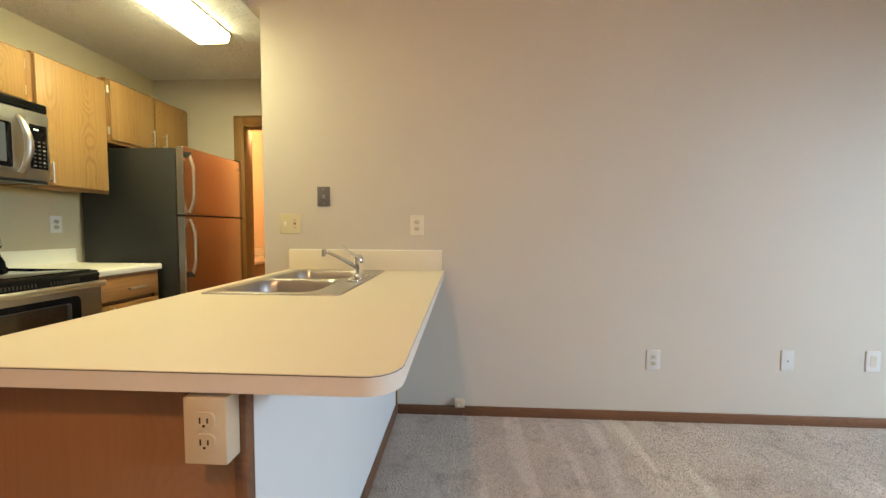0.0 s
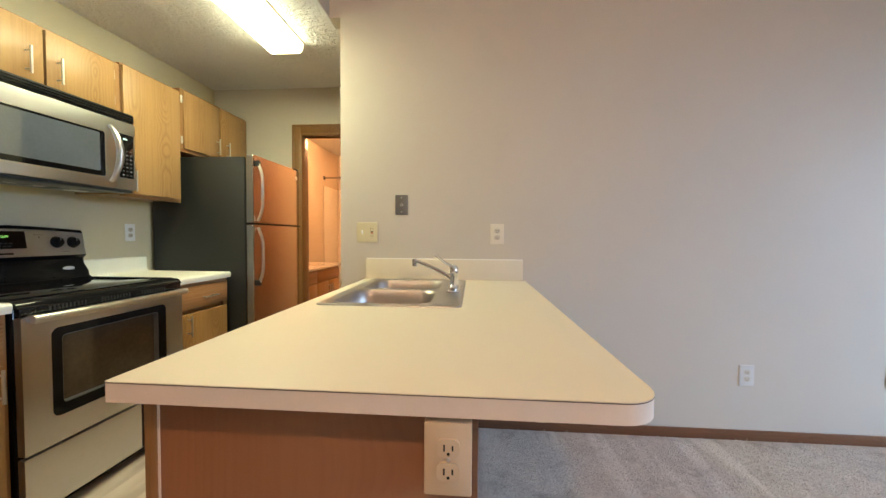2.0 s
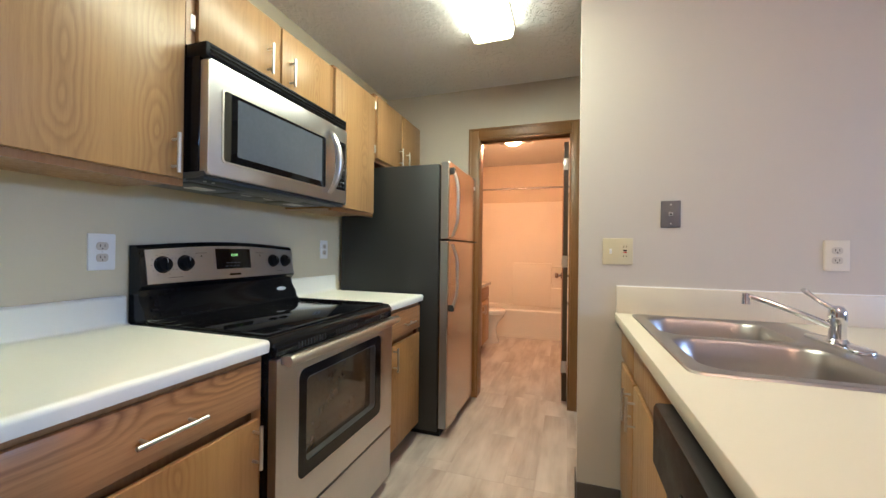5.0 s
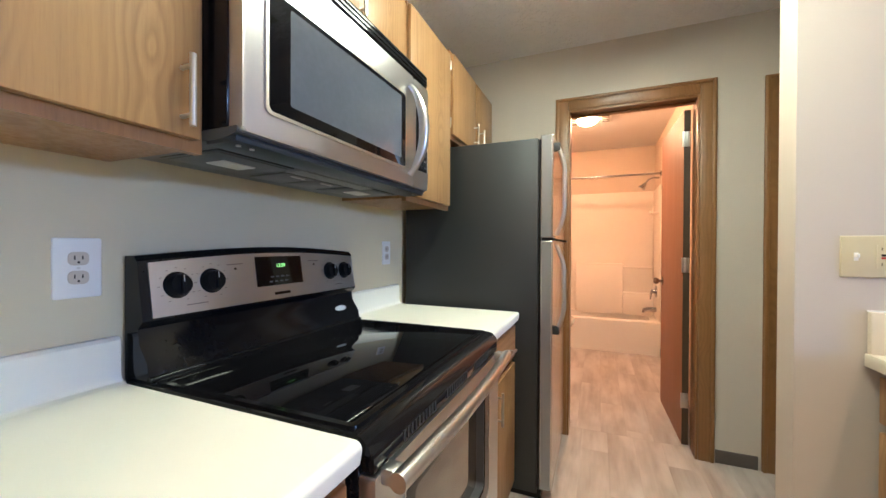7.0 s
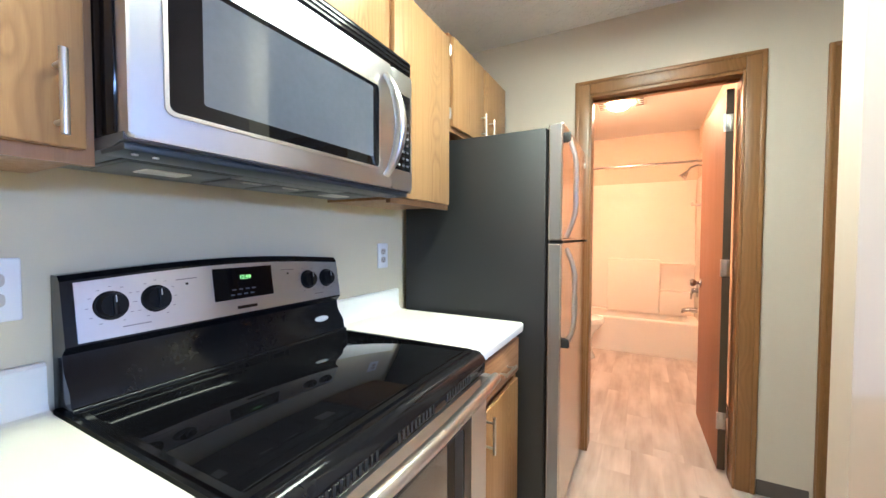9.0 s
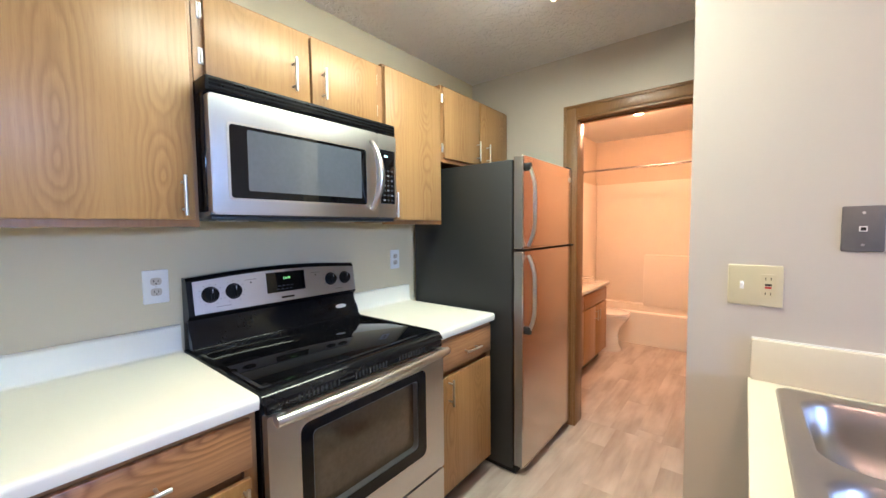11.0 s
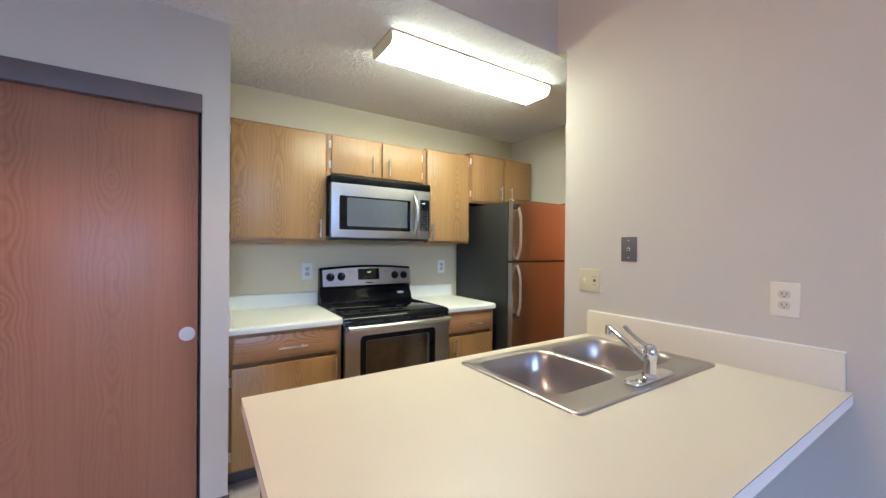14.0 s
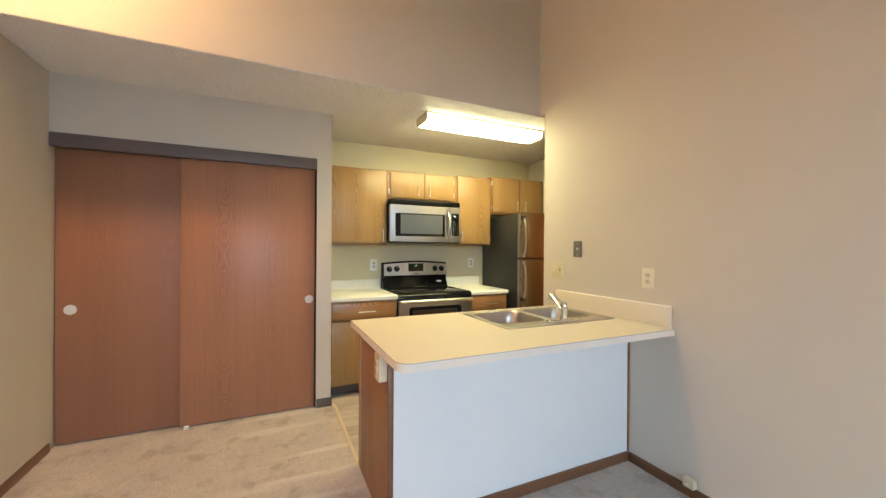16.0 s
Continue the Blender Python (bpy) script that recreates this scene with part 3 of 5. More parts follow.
# ---- kitchen cabinets ----
def bar_pull(parent, p, axis, length, out=(1, 0, 0)):
    """A satin bar pull on two posts, standing off along out."""
    a = Vector((0, 0, 1)) if axis == "z" else Vector((0, 1, 0))
    p, o = Vector(p), Vector(out)
    bm = bmesh.new()
    rod(bm, p + o * 0.030 - a * length / 2, p + o * 0.030 + a * length / 2, 0.0055, seg=12)
    for s in (-1, 1):
        rod(bm, p + a * s * length * 0.34, p + o * 0.030 + a * s * length * 0.34, 0.0042, seg=10)
    return part("handle", bm, NICKEL, parent, "satin nickel bar handle")


def hinge(parent, x, y, z, out=1):
    bm = bmesh.new()
    box(bm, min(x, x + out * 0.004), max(x, x + out * 0.004), y - 0.009, y + 0.009, z - 0.026, z + 0.026, 0.001)
    rod(bm, (x + out * 0.004, y, z - 0.022), (x + out * 0.004, y, z + 0.022), 0.0045, seg=10)
    return part("hinge", bm, NICKEL, parent, "exposed silver hinge")


UF = -2.510


def upper_cabinet(y0, y1, z0, z1, doors, label):
    """A wall cabinet: carcass, face frame and flat veneer doors, each (y0, y1, handle side or 0, hinge side)."""
    c = thing("wall_cabinet", (LEFT, (y0 + y1) / 2, z0), label, "cabinet", "upper kitchen cabinets")
    bm = bmesh.new()
    box(bm, LEFT, UF - 0.019, y0 + 0.001, y1 - 0.001, z0 + 0.012, z1)
    part("body", bm, OAK_FRAME, c)
    bm = bmesh.new()
    frame_slab(bm, outline(y0 + 0.001, y1 - 0.001, z0, z1, 0.0), outline(y0 + 0.04, y1 - 0.04, z0 + 0.04, z1 - 0.04, 0.0), UF - 0.019, UF, yz)
    part("face_frame", bm, OAK_FRAME, c)
    for a0, a1, hs, gs in doors:
        d = bbox("door", (UF + 0.001, UF + 0.019, a0, a1, z0 + 0.022, z1 - 0.014), OAK, c, "flat honey oak veneer door", 0.003)
        if hs:
            hy = a1 - hs if hs > 0 else a0 - hs
            bar_pull(d, (UF + 0.019, hy, z0 + 0.022 + (0.075 if z1 - z0 > 0.5 else 0.085)), "z", 0.125)
        gy = a1 + 0.006 if gs > 0 else a0 - 0.006
        for gz in (z0 + 0.022 + 0.06, z1 - 0.014 - 0.06):
            hinge(d, UF, gy, gz)
    return c


upper_cabinet(0.669, 1.288, 1.378, 2.148, [(0.698, 1.272, 0.034, -1)], "honey oak wall cabinet with one wide door")
upper_cabinet(1.289, 2.099, 1.852, 2.152, [(1.320, 1.696, 0.073, -1), (1.707, 2.052, -0.047, 1)], "short honey oak cabinet above the microwave")
upper_cabinet(2.100, 2.546, 1.385, 2.168, [(2.104, 2.526, -0.045, 1)], "honey oak wall cabinet with one narrow door")
upper_cabinet(2.548, DOORWALL - 0.012, 1.752, 2.195, [(2.568, 2.936, 0.036, -1), (2.952, 3.296, -0.068, 1)], "short honey oak cabinet above the refrigerator")

LF = -2.185


def base_cabinet(y0, y1, hs, label):
    c = thing("base_cabinet", ((LEFT + LF) / 2, (y0 + y1) / 2, 0), label, "cabinet", "lower kitchen cabinets")
    bbox("body", (LEFT, LF - 0.019, y0, y1, 0.10, COUNTER - 0.04), OAK_FRAME, c)
    bbox("toe_kick", (LEFT, LF - 0.075, y0, y1, 0.0, 0.10), VINYL_BASE, c, "dark recessed toe kick")
    bm = bmesh.new()
    frame_slab(bm, outline(y0, y1, 0.10, COUNTER - 0.04, 0.0), outline(y0 + 0.035, y1 - 0.035, 0.14, COUNTER - 0.075, 0.0), LF - 0.019, LF, yz)
    part("face_frame", bm, OAK_FRAME, c)
    w = bbox("drawer_front", (LF + 0.001, LF + 0.019, y0 + 0.026, y1 - 0.018, 0.700, 0.842), OAK_Y, c, "oak drawer front with level grain", 0.005)
    bar_pull(w, (LF + 0.019, (y0 + y1) / 2 + 0.02, 0.762), "y", 0.16 if y1 - y0 > 0.5 else 0.125)
    d = bbox("door", (LF + 0.001, LF + 0.019, y0 + 0.022, y1 - 0.022, 0.115, 0.672), OAK, c, "flat honey oak veneer door", 0.004)
    bar_pull(d, (LF + 0.019, y1 - 0.045 if hs > 0 else y0 + 0.075, 0.60), "z", 0.125)
    gy = y0 + 0.016 if hs > 0 else y1 - 0.016
    for z in (0.19, 0.60):
        hinge(d, LF, gy, z)
    return c


base_cabinet(0.669, 1.297, 1, "honey oak base cabinet with drawer beside the closet wall")
base_cabinet(2.092, 2.556, -1, "honey oak base cabinet between range and refrigerator")


def worktop(name, y0, y1, label):
    """A post-formed laminate worktop with rolled front edge and an integral backsplash."""
    w = thing(name, ((LEFT + LF) / 2, (y0 + y1) / 2, COUNTER - 0.038), label, "worktop")
    bm = bmesh.new()
    f = LF + 0.032
    prof = [(LEFT, COUNTER - 0.038), (f - 0.004, COUNTER - 0.038)]
    prof += [(f - 0.014 + 0.014 * math.cos(a), COUNTER - 0.014 + 0.014 * math.sin(a)) for a in (k * math.pi / 12 for k in range(7))]
    prof += [(LEFT, COUNTER)]
    slab(bm, prof, y0, y1, lambda a, b, c: (a, c, b))
    part("top", bm, LAMINATE_WHITE, w)
    bm = bmesh.new()
    splash = [(LEFT, COUNTER), (LEFT + 0.045, COUNTER + 0.0004), (LEFT + 0.030, COUNTER + 0.005), (LEFT + 0.022, COUNTER + 0.018), (LEFT + 0.020, COUNTER + 0.095), (LEFT + 0.015, COUNTER + 0.102), (LEFT, COUNTER + 0.102)]
    slab(bm, splash, y0, y1, lambda a, b, c: (a, c, b))
    part("backsplash", bm, LAMINATE_WHITE, w)
    return w


w = worktop("kitchen_worktop", 0.669, 1.298, "off-white laminate worktop with a rolled edge")
bbox("end_splash", (LEFT + 0.02, LF + 0.026, 0.669, 0.687, COUNTER, COUNTER + 0.10), LAMINATE_WHITE, w, "", 0.004)
worktop("kitchen_worktop", 2.090, 2.560, "off-white laminate worktop beside the refrigerator")

# ---- range ----
R0, R1, RF = 1.306, 2.090, -2.135
rg = thing("range", (-2.46, (R0 + R1) / 2, 0), "stainless electric range with black glass cooktop", "stove")
bbox("body", (LEFT + 0.02, RF - 0.03, R0, R1, 0.03, COUNTER - 0.02), BLACK, rg, "black enamel sides", 0.004)
for x in (LEFT + 0.08, RF - 0.10):
    for y in (R0 + 0.05, R1 - 0.05):
        bm = bmesh.new()
        rod(bm, (x, y, 0), (x, y, 0.035), 0.018, seg=12)
        part("foot", bm, BLACK_PLASTIC, rg)
bm = bmesh.new()
slab(bm, [(LEFT + 0.03, COUNTER - 0.025), (RF - 0.004, COUNTER - 0.025), (RF - 0.010, COUNTER - 0.012), (RF - 0.024, COUNTER + 0.001), (RF - 0.034, COUNTER + 0.004), (LEFT + 0.03, COUNTER + 0.004)], R0 - 0.003, R1 + 0.003, lambda a, b, c: (a, c, b))
top = part("cooktop", bm, BLACK, rg, "black enamel cooktop rim")
bbox("glass", (LEFT + 0.10, RF - 0.066, R0 + 0.022, R1 - 0.022, COUNTER + 0.001, COUNTER + 0.0075), BLACK_GLASS, top, "glossy black cooktop glass", 0.002)
bbox("vent_strip", (RF - 0.03, RF - 0.004, R0 + 0.004, R1 - 0.004, 0.842, COUNTER - 0.025), BLACK, rg, "black strip with vent slots", 0.003)
for c0 in (R0 + 0.10, R0 + 0.31, R0 + 0.52):
    for j in range(10):
        y = c0 + j * 0.0155
        bbox("vent_slot", (RF - 0.008, RF - 0.0025, y, y + 0.007, 0.850, 0.870), DARK_HOLE, rg)
# oven door
dz0, dz1 = 0.302, 0.838
frame_pts, glass_pts = outline(R0 + 0.100, R1 - 0.119, 0.410, 0.778, 0.03), outline(R0 + 0.140, R1 - 0.166, 0.455, 0.744, 0.018)
inner_pts = outline(R0 + 0.144, R1 - 0.170, 0.459, 0.740, 0.018)
rim_pts = outline(R0 + 0.096, R1 - 0.115, 0.406, 0.782, 0.034)
door = part("oven_door", frame_slab(bmesh.new(), outline(R0 + 0.002, R1 - 0.002, dz0, dz1, 0.006), frame_pts, RF - 0.035, RF, yz), STEEL, rg, "brushed stainless oven door")
part("window_rim", frame_slab(bmesh.new(), rim_pts, frame_pts, RF - 0.002, RF + 0.0018, yz), NICKEL, door, "bright pressed edge round the window")
part("window_frame", frame_slab(bmesh.new(), frame_pts, glass_pts, RF - 0.029, RF + 0.001, yz), BLACK, door, "black window surround")
part("window_lining", frame_slab(bmesh.new(), glass_pts, inner_pts, RF - 0.029, RF - 0.002, yz), PAN_GREY, door, "grey inner window lining")
part("window_glass", slab(bmesh.new(), inner_pts, RF - 0.0295, RF - 0.026, yz), DARK_GLASS, door, "dark bronze oven window glass")
bm = bmesh.new()
n, h0, h1 = 20, R0 + 0.012, R1 - 0.012
sweep(bm, [(RF + 0.034 + 0.014 * math.sin(math.pi * k / n), h0 + (h1 - h0) * k / n, 0.834) for k in range(n + 1)], 0.0165, 18, 1.0)
grip_bar = part("handle", bm, NICKEL, door, "bowed satin stainless oven handle")
for y in (h0 + 0.022, h1 - 0.022):
    bbox("bracket", (RF - 0.002, RF + 0.024, y - 0.016, y + 0.016, 0.819, 0.847), NICKEL, grip_bar, "pale metal end bracket", 0.004)
bm = bmesh.new()
slab(bm, outline(R0 + 0.002, R1 - 0.002, 0.055, 0.290, 0.006), RF - 0.035, RF - 0.002, yz, 0.004)
part("storage_drawer", bm, STEEL, rg, "brushed stainless lower drawer")
bbox("kick_plate", (LEFT + 0.1, RF - 0.06, R0 + 0.01, R1 - 0.01, 0.008, 0.055), BLACK_PLASTIC, rg)
# back guard: black glossy hood-shaped riser with a tilted stainless panel
def guard_top(t):
    return 1.170 + 0.020 * math.sin(math.pi * t)


bm = bmesh.new()
n = 16
lo = []
for k in range(n + 1):
    y, h = R0 + 0.004 + (R1 - R0 - 0.008) * k / n, guard_top(k / n)
    lo.append([bm.verts.new(p) for p in ((LEFT + 0.012, y, COUNTER), (LEFT + 0.100, y, COUNTER), (LEFT + 0.094, y, COUNTER + 0.045), (LEFT + 0.066, y, COUNTER + 0.085),
                                         (LEFT + 0.060, y, COUNTER + 0.118), (LEFT + 0.078, y, COUNTER + 0.136), (LEFT + 0.056, y, h), (LEFT + 0.045, y, h + 0.012), (LEFT + 0.012, y, h + 0.012))])
for a, b in zip(lo, lo[1:]):
    for j in range(9):
        bm.faces.new((a[j], a[(j + 1) % 9], b[(j + 1) % 9], b[j]))
bm.faces.new(lo[0])
bm.faces.new(lo[-1])
guard = part("back_guard", bm, BLACK, rg, "glossy black back guard")
bm = bmesh.new()
rod(bm, (LEFT + 0.102, R0 + 0.004, COUNTER + 0.010), (LEFT + 0.102, R1 - 0.004, COUNTER + 0.010), 0.0075, seg=14)
part("guard_lip", bm, BLACK, rg, "rounded black lip")
frame_slab_rim = frame_slab(bmesh.new(), outline(LEFT + 0.112, RF - 0.044, R0 + 0.008, R1 - 0.008, 0.012), outline(LEFT + 0.124, RF - 0.058, R0 + 0.020, R1 - 0.020, 0.008), COUNTER + 0.003, COUNTER + 0.0095, lambda a, b, c: (a, b, c))
part("cooktop_rim", frame_slab_rim, BLACK, top, "raised black rim round the glass")
P0, P1, PZ0 = R0 + 0.024, R1 - 0.008, COUNTER + 0.141


def on_panel(y, s, off):
    """A place on the tilted panel: s runs from 0 at its foot to 1 at its top."""
    t = (y - R0) / (R1 - R0)
    h = guard_top(t) - 0.006
    z = PZ0 + (h - PZ0) * s
    u = (z - (COUNTER + 0.136)) / (guard_top(t) - COUNTER - 0.136)
    return Vector((LEFT + 0.078 - 0.022 * u + off, y, z))


bm = bmesh.new()
cols = [[bm.verts.new(on_panel(P0 + (P1 - P0) * k / n, s, o)) for s, o in ((0, -0.003), (0, 0.003), (1, 0.003), (1, -0.003))] for k in range(n + 1)]
for a, b in zip(cols, cols[1:]):
    for j in range(4):
        bm.faces.new((a[j], a[(j + 1) % 4], b[(j + 1) % 4], b[j]))
bm.faces.new(cols[0])
bm.faces.new(cols[-1])
panel = part("control_panel", bm, STEEL, guard, "brushed stainless control panel")
tilt = Matrix.Rotation(-math.atan2(0.022, 0.155), 4, "Y")


def panel_box(name, y0, y1, s0, s1, h, material, label=""):
    bm = bmesh.new()
    v = [bm.verts.new(on_panel(y, s, o)) for y, s in ((y0, s0), (y1, s0), (y1, s1), (y0, s1)) for o in (0.002, h)]
    for q in ((0, 2, 4, 6), (1, 3, 5, 7), (0, 2, 3, 1), (2, 4, 5, 3), (4, 6, 7, 5), (6, 0, 1, 7)):
        bm.faces.new([v[i] for i in q])
    return part(name, bm, material, guard, label, False)


panel_box("clock_panel", R0 + 0.306, R0 + 0.488, 0.30, 0.93, 0.006, BLACK_GLASS, "black glass clock panel")
for y, s in ((R0 + 0.083, 0.54), (R0 + 0.170, 0.54), (R0 + 0.632, 0.54), (R0 + 0.716, 0.55)):
    p = on_panel(y, s, 0.003)
    bm = bmesh.new()
    ax = (tilt @ Vector((1, 0, 0)))
    rod(bm, p, p + ax * 0.005, 0.0325, 0.031, 28)
    rod(bm, p + ax * 0.005, p + ax * 0.020, 0.028, 0.024, 28)
    kn = part("knob", bm, BLACK_PLASTIC, guard, "round black control knob")
    bm = bmesh.new()
    box(bm, 0.018, 0.028, -0.005, 0.005, -0.022, 0.022, 0.002)
    bmesh.ops.transform(bm, matrix=Matrix.Translation(p) @ tilt, verts=bm.verts)
    g = part("grip", bm, BLACK_PLASTIC, kn)
    bm = bmesh.new()
    box(bm, 0.0275, 0.0285, -0.0012, 0.0012, 0.006, 0.021)
    bmesh.ops.transform(bm, matrix=Matrix.Translation(p) @ tilt, verts=bm.verts)
    part("pointer", bm, PRINT_WHITE, kn)
    for j in range(11):
        a = math.radians(-150 + 30 * j)
        q = on_panel(y + 0.042 * math.sin(a), s + 0.042 * math.cos(a) / 0.13, 0.0032)
        bm = bmesh.new()
        box(bm, q.x, q.x + 0.0006, q.y - 0.0028, q.y + 0.0028, q.z - 0.0008, q.z + 0.0008)
        part("dial_mark", bm, PRINT_GREY, guard)
face = Matrix(((0, 0, 1, 0), (1, 0, 0, 0), (0, 1, 0, 0), (0, 0, 0, 1)))
q = on_panel(R0 + 0.398, 0.72, 0.0068)
lettering("clock_digits", "12:59", Matrix.Translation(q) @ tilt @ face, 0.0165, GREEN_LED, guard, "glowing green clock digits reading 12:59")
for j in range(4):
    for i in range(2):
        panel_box("key", R0 + 0.350 + j * 0.020 + 0.006 * i, R0 + 0.362 + j * 0.020 + 0.006 * i, 0.37 + i * 0.10, 0.40 + i * 0.10, 0.0066, PRINT_DIM)
panel_box("maker_mark", R0 + 0.368, R0 + 0.430, 0.09, 0.15, 0.0036, BLACK_PLASTIC, "small dark maker's mark")
for y in (R0 + 0.240, R0 + 0.550):
    panel_box("indicator_lamp", y - 0.003, y + 0.003, 0.70, 0.74, 0.0045, DARK_HOLE)
    panel_box("dial_caption", y - 0.025, y + 0.025, 0.80, 0.82, 0.0034, PRINT_GREY)
for y0, y1 in ((R0 + 0.10, R0 + 0.155), (R0 + 0.655, R0 + 0.695)):
    panel_box("dial_caption", y0, y1, 0.14, 0.16, 0.0034, PRINT_GREY)
bm = bmesh.new()
rod(bm, (0, 0, 0), (0, 0, 0.002), 0.5, seg=28)
bmesh.ops.transform(bm, matrix=Matrix.Translation((LEFT + 0.0825, R0 + 0.68, COUNTER + 0.066)) @ Matrix.Rotation(radians(55), 4, "Y") @ Matrix.Diagonal((0.021, 0.062, 1, 1)), verts=bm.verts)
part("oval_badge", bm, PRINT_WHITE, guard, "pale oval badge")

# ---- microwave ----
M0, M1, MF, MZ0, MZ1 = 1.287, 2.092, -2.410, 1.404, 1.850
mw = thing("microwave", (LEFT, (M0 + M1) / 2, MZ0), "stainless over-the-range microwave under the oak cabinet", "microwave")
bbox("case", (LEFT, MF - 0.035, M0 + 0.002, M1 - 0.002, MZ0 + 0.022, MZ1 - 0.002), BLACK, mw, "black case", 0.003)
bbox("vent_grille", (MF - 0.10, MF - 0.004, M0, M1, MZ1 - 0.052, MZ1), BLACK_PLASTIC, mw, "black vent along the top", 0.010)
for j in range(3):
    bbox("vent_louver", (MF - 0.006, MF - 0.001, M0 + 0.012, M1 - 0.012, MZ1 - 0.044 + j * 0.013, MZ1 - 0.038 + j * 0.013), BLACK, mw)
bm = bmesh.new()
slab(bm, outline(M0 + 0.006, M1 - 0.118, MZ0 + 0.012, MZ1 - 0.056, 0.008), MF - 0.035, MF, yz, 0.006)
md = part("door", bm, STEEL, mw, "brushed stainless microwave door")
op, gp = outline(M0 + 0.062, M1 - 0.186, MZ0 + 0.066, MZ1 - 0.142, 0.012), outline(M0 + 0.118, M1 - 0.212, MZ0 + 0.092, MZ1 - 0.152, 0.006)
part("window_frame", frame_slab(bmesh.new(), op, gp, MF - 0.003, MF + 0.0025, yz), BLACK_GLASS, md, "black glass window border")
part("window_bezel", frame_slab(bmesh.new(), outline(M0 + 0.055, M1 - 0.179, MZ0 + 0.059, MZ1 - 0.135, 0.016), op, MF - 0.002, MF + 0.004, yz), NICKEL, md, "bright raised window edge")
part("window_glass", slab(bmesh.new(), gp, MF - 0.003, MF + 0.002, yz), MW_GLASS, md, "smoky grey window glass")
bm = bmesh.new()
n = 18
hy = M1 - 0.158
sweep(bm, [(MF + 0.006 + 0.048 * math.sin(math.pi * k / n) ** 0.7, hy + 0.010 * math.sin(math.pi * k / n), MZ0 + 0.045 + (MZ1 - MZ0 - 0.145) * k / n) for k in range(n + 1)], [0.010 + 0.008 * math.sin(math.pi * k / n) for k in range(n + 1)], 12, 1.0)
part("handle", bm, NICKEL, md, "bowed silver door handle")
bm = bmesh.new()
slab(bm, outline(M1 - 0.116, M1 - 0.004, MZ0 + 0.012, MZ1 - 0.056, 0.006), MF - 0.035, MF - 0.001, yz, 0.004)
cp = part("control_column", bm, STEEL, mw, "stainless control column")
bbox("keypad", (MF - 0.002, MF + 0.002, M1 - 0.102, M1 - 0.016, MZ0 + 0.075, MZ1 - 0.125), BLACK_GLASS, cp, "black keypad", 0.002)
bbox("display", (MF + 0.001, MF + 0.003, M1 - 0.090, M1 - 0.028, MZ1 - 0.165, MZ1 - 0.142), BLACK_GLASS, cp, "dark display window")
bbox("display_digits", (MF + 0.0028, MF + 0.0034, M1 - 0.082, M1 - 0.058, MZ1 - 0.158, MZ1 - 0.149), TEAL_LED, cp, "faint teal display digits")
for i in range(3):
    for j in range(7):
        y, z = M1 - 0.088 + i * 0.024, MZ0 + 0.088 + j * 0.0225
        bbox("key", (MF + 0.001, MF + 0.0030, y, y + 0.012, z, z + 0.007), PRINT_DIM if (i + j) % 3 else PRINT_GREY, cp)
bm = bmesh.new()
slab(bm, [(LEFT + 0.01, MZ0 + 0.020), (LEFT + 0.01, MZ0 + 0.004), (LEFT + 0.05, MZ0), (MF - 0.05, MZ0 + 0.002), (MF - 0.012, MZ0 + 0.010), (MF - 0.012, MZ0 + 0.022)], M0 + 0.004, M1 - 0.004, lambda a, b, c: (a, c, b))
bp = part("base_pan", bm, PAN_GREY, mw, "grey enamel underside")
bbox("front_lip", (MF - 0.100, MF - 0.016, M0 + 0.006, M1 - 0.006, MZ0 - 0.006, MZ0 + 0.008), LIP_SLATE, bp, "slate plastic front lip", 0.005)
for y0, y1 in ((M0 + 0.05, M0 + 0.26), (M1 - 0.25, M1 - 0.04)):
    w = bbox("lamp_well", (LEFT + 0.09, MF - 0.125, y0, y1, MZ0 - 0.002, MZ0 + 0.004), LIP_SLATE, bp, "dark recessed lamp well", 0.002)
    bbox("lamp_plate", (LEFT + 0.10, MF - 0.135, y0 + 0.01, y1 - 0.01, MZ0 - 0.004, MZ0 + 0.003), PAN_GREY, w, "", 0.002)
    bbox("lamp_cover", (LEFT + 0.155, LEFT + 0.215, y0 + 0.062, y1 - 0.062, MZ0 - 0.007, MZ0 + 0.002), PLASTIC_WHITE, w, "pale cooktop lamp cover", 0.002)
for y0, y1 in ((M0 + 0.285, M0 + 0.395), (M0 + 0.405, M0 + 0.515)):
    g = bbox("grease_filter", (LEFT + 0.09, MF - 0.175, y0, y1, MZ0 - 0.004, MZ0 + 0.003), PHONE_METAL, bp, "dull metal grease filter", 0.002)
    bbox("filter_pull", (MF - 0.195, MF - 0.185, y0 + 0.03, y1 - 0.03, MZ0 - 0.007, MZ0 - 0.003), NICKEL, g, "thin bright pull", 0.001)
bbox("mesh_screen", (MF - 0.165, MF - 0.112, M0 + 0.27, M0 + 0.60, MZ0 - 0.0045, MZ0 + 0.003), MESH, bp, "pale wire mesh screen", 0.001)
for y in (M0 + 0.03, M0 + 0.06, M1 - 0.05):
    bm = bmesh.new()
    rod(bm, (MF - 0.04, y, MZ0 - 0.0085), (MF - 0.04, y, MZ0 - 0.004), 0.005, seg=12)
    part("screw", bm, NICKEL, bp)

# ---- refrigerator ----
F0, F1, FF = 2.608, 3.304, -2.008
fr = thing("refrigerator", (-2.45, (F0 + F1) / 2, 0), "stainless top-freezer refrigerator with charcoal sides", "refrigerator")
bbox("cabinet", (LEFT + 0.03, FF - 0.068, F0, F1, 0.03, 1.722), CHARCOAL, fr, "charcoal textured side", 0.006)
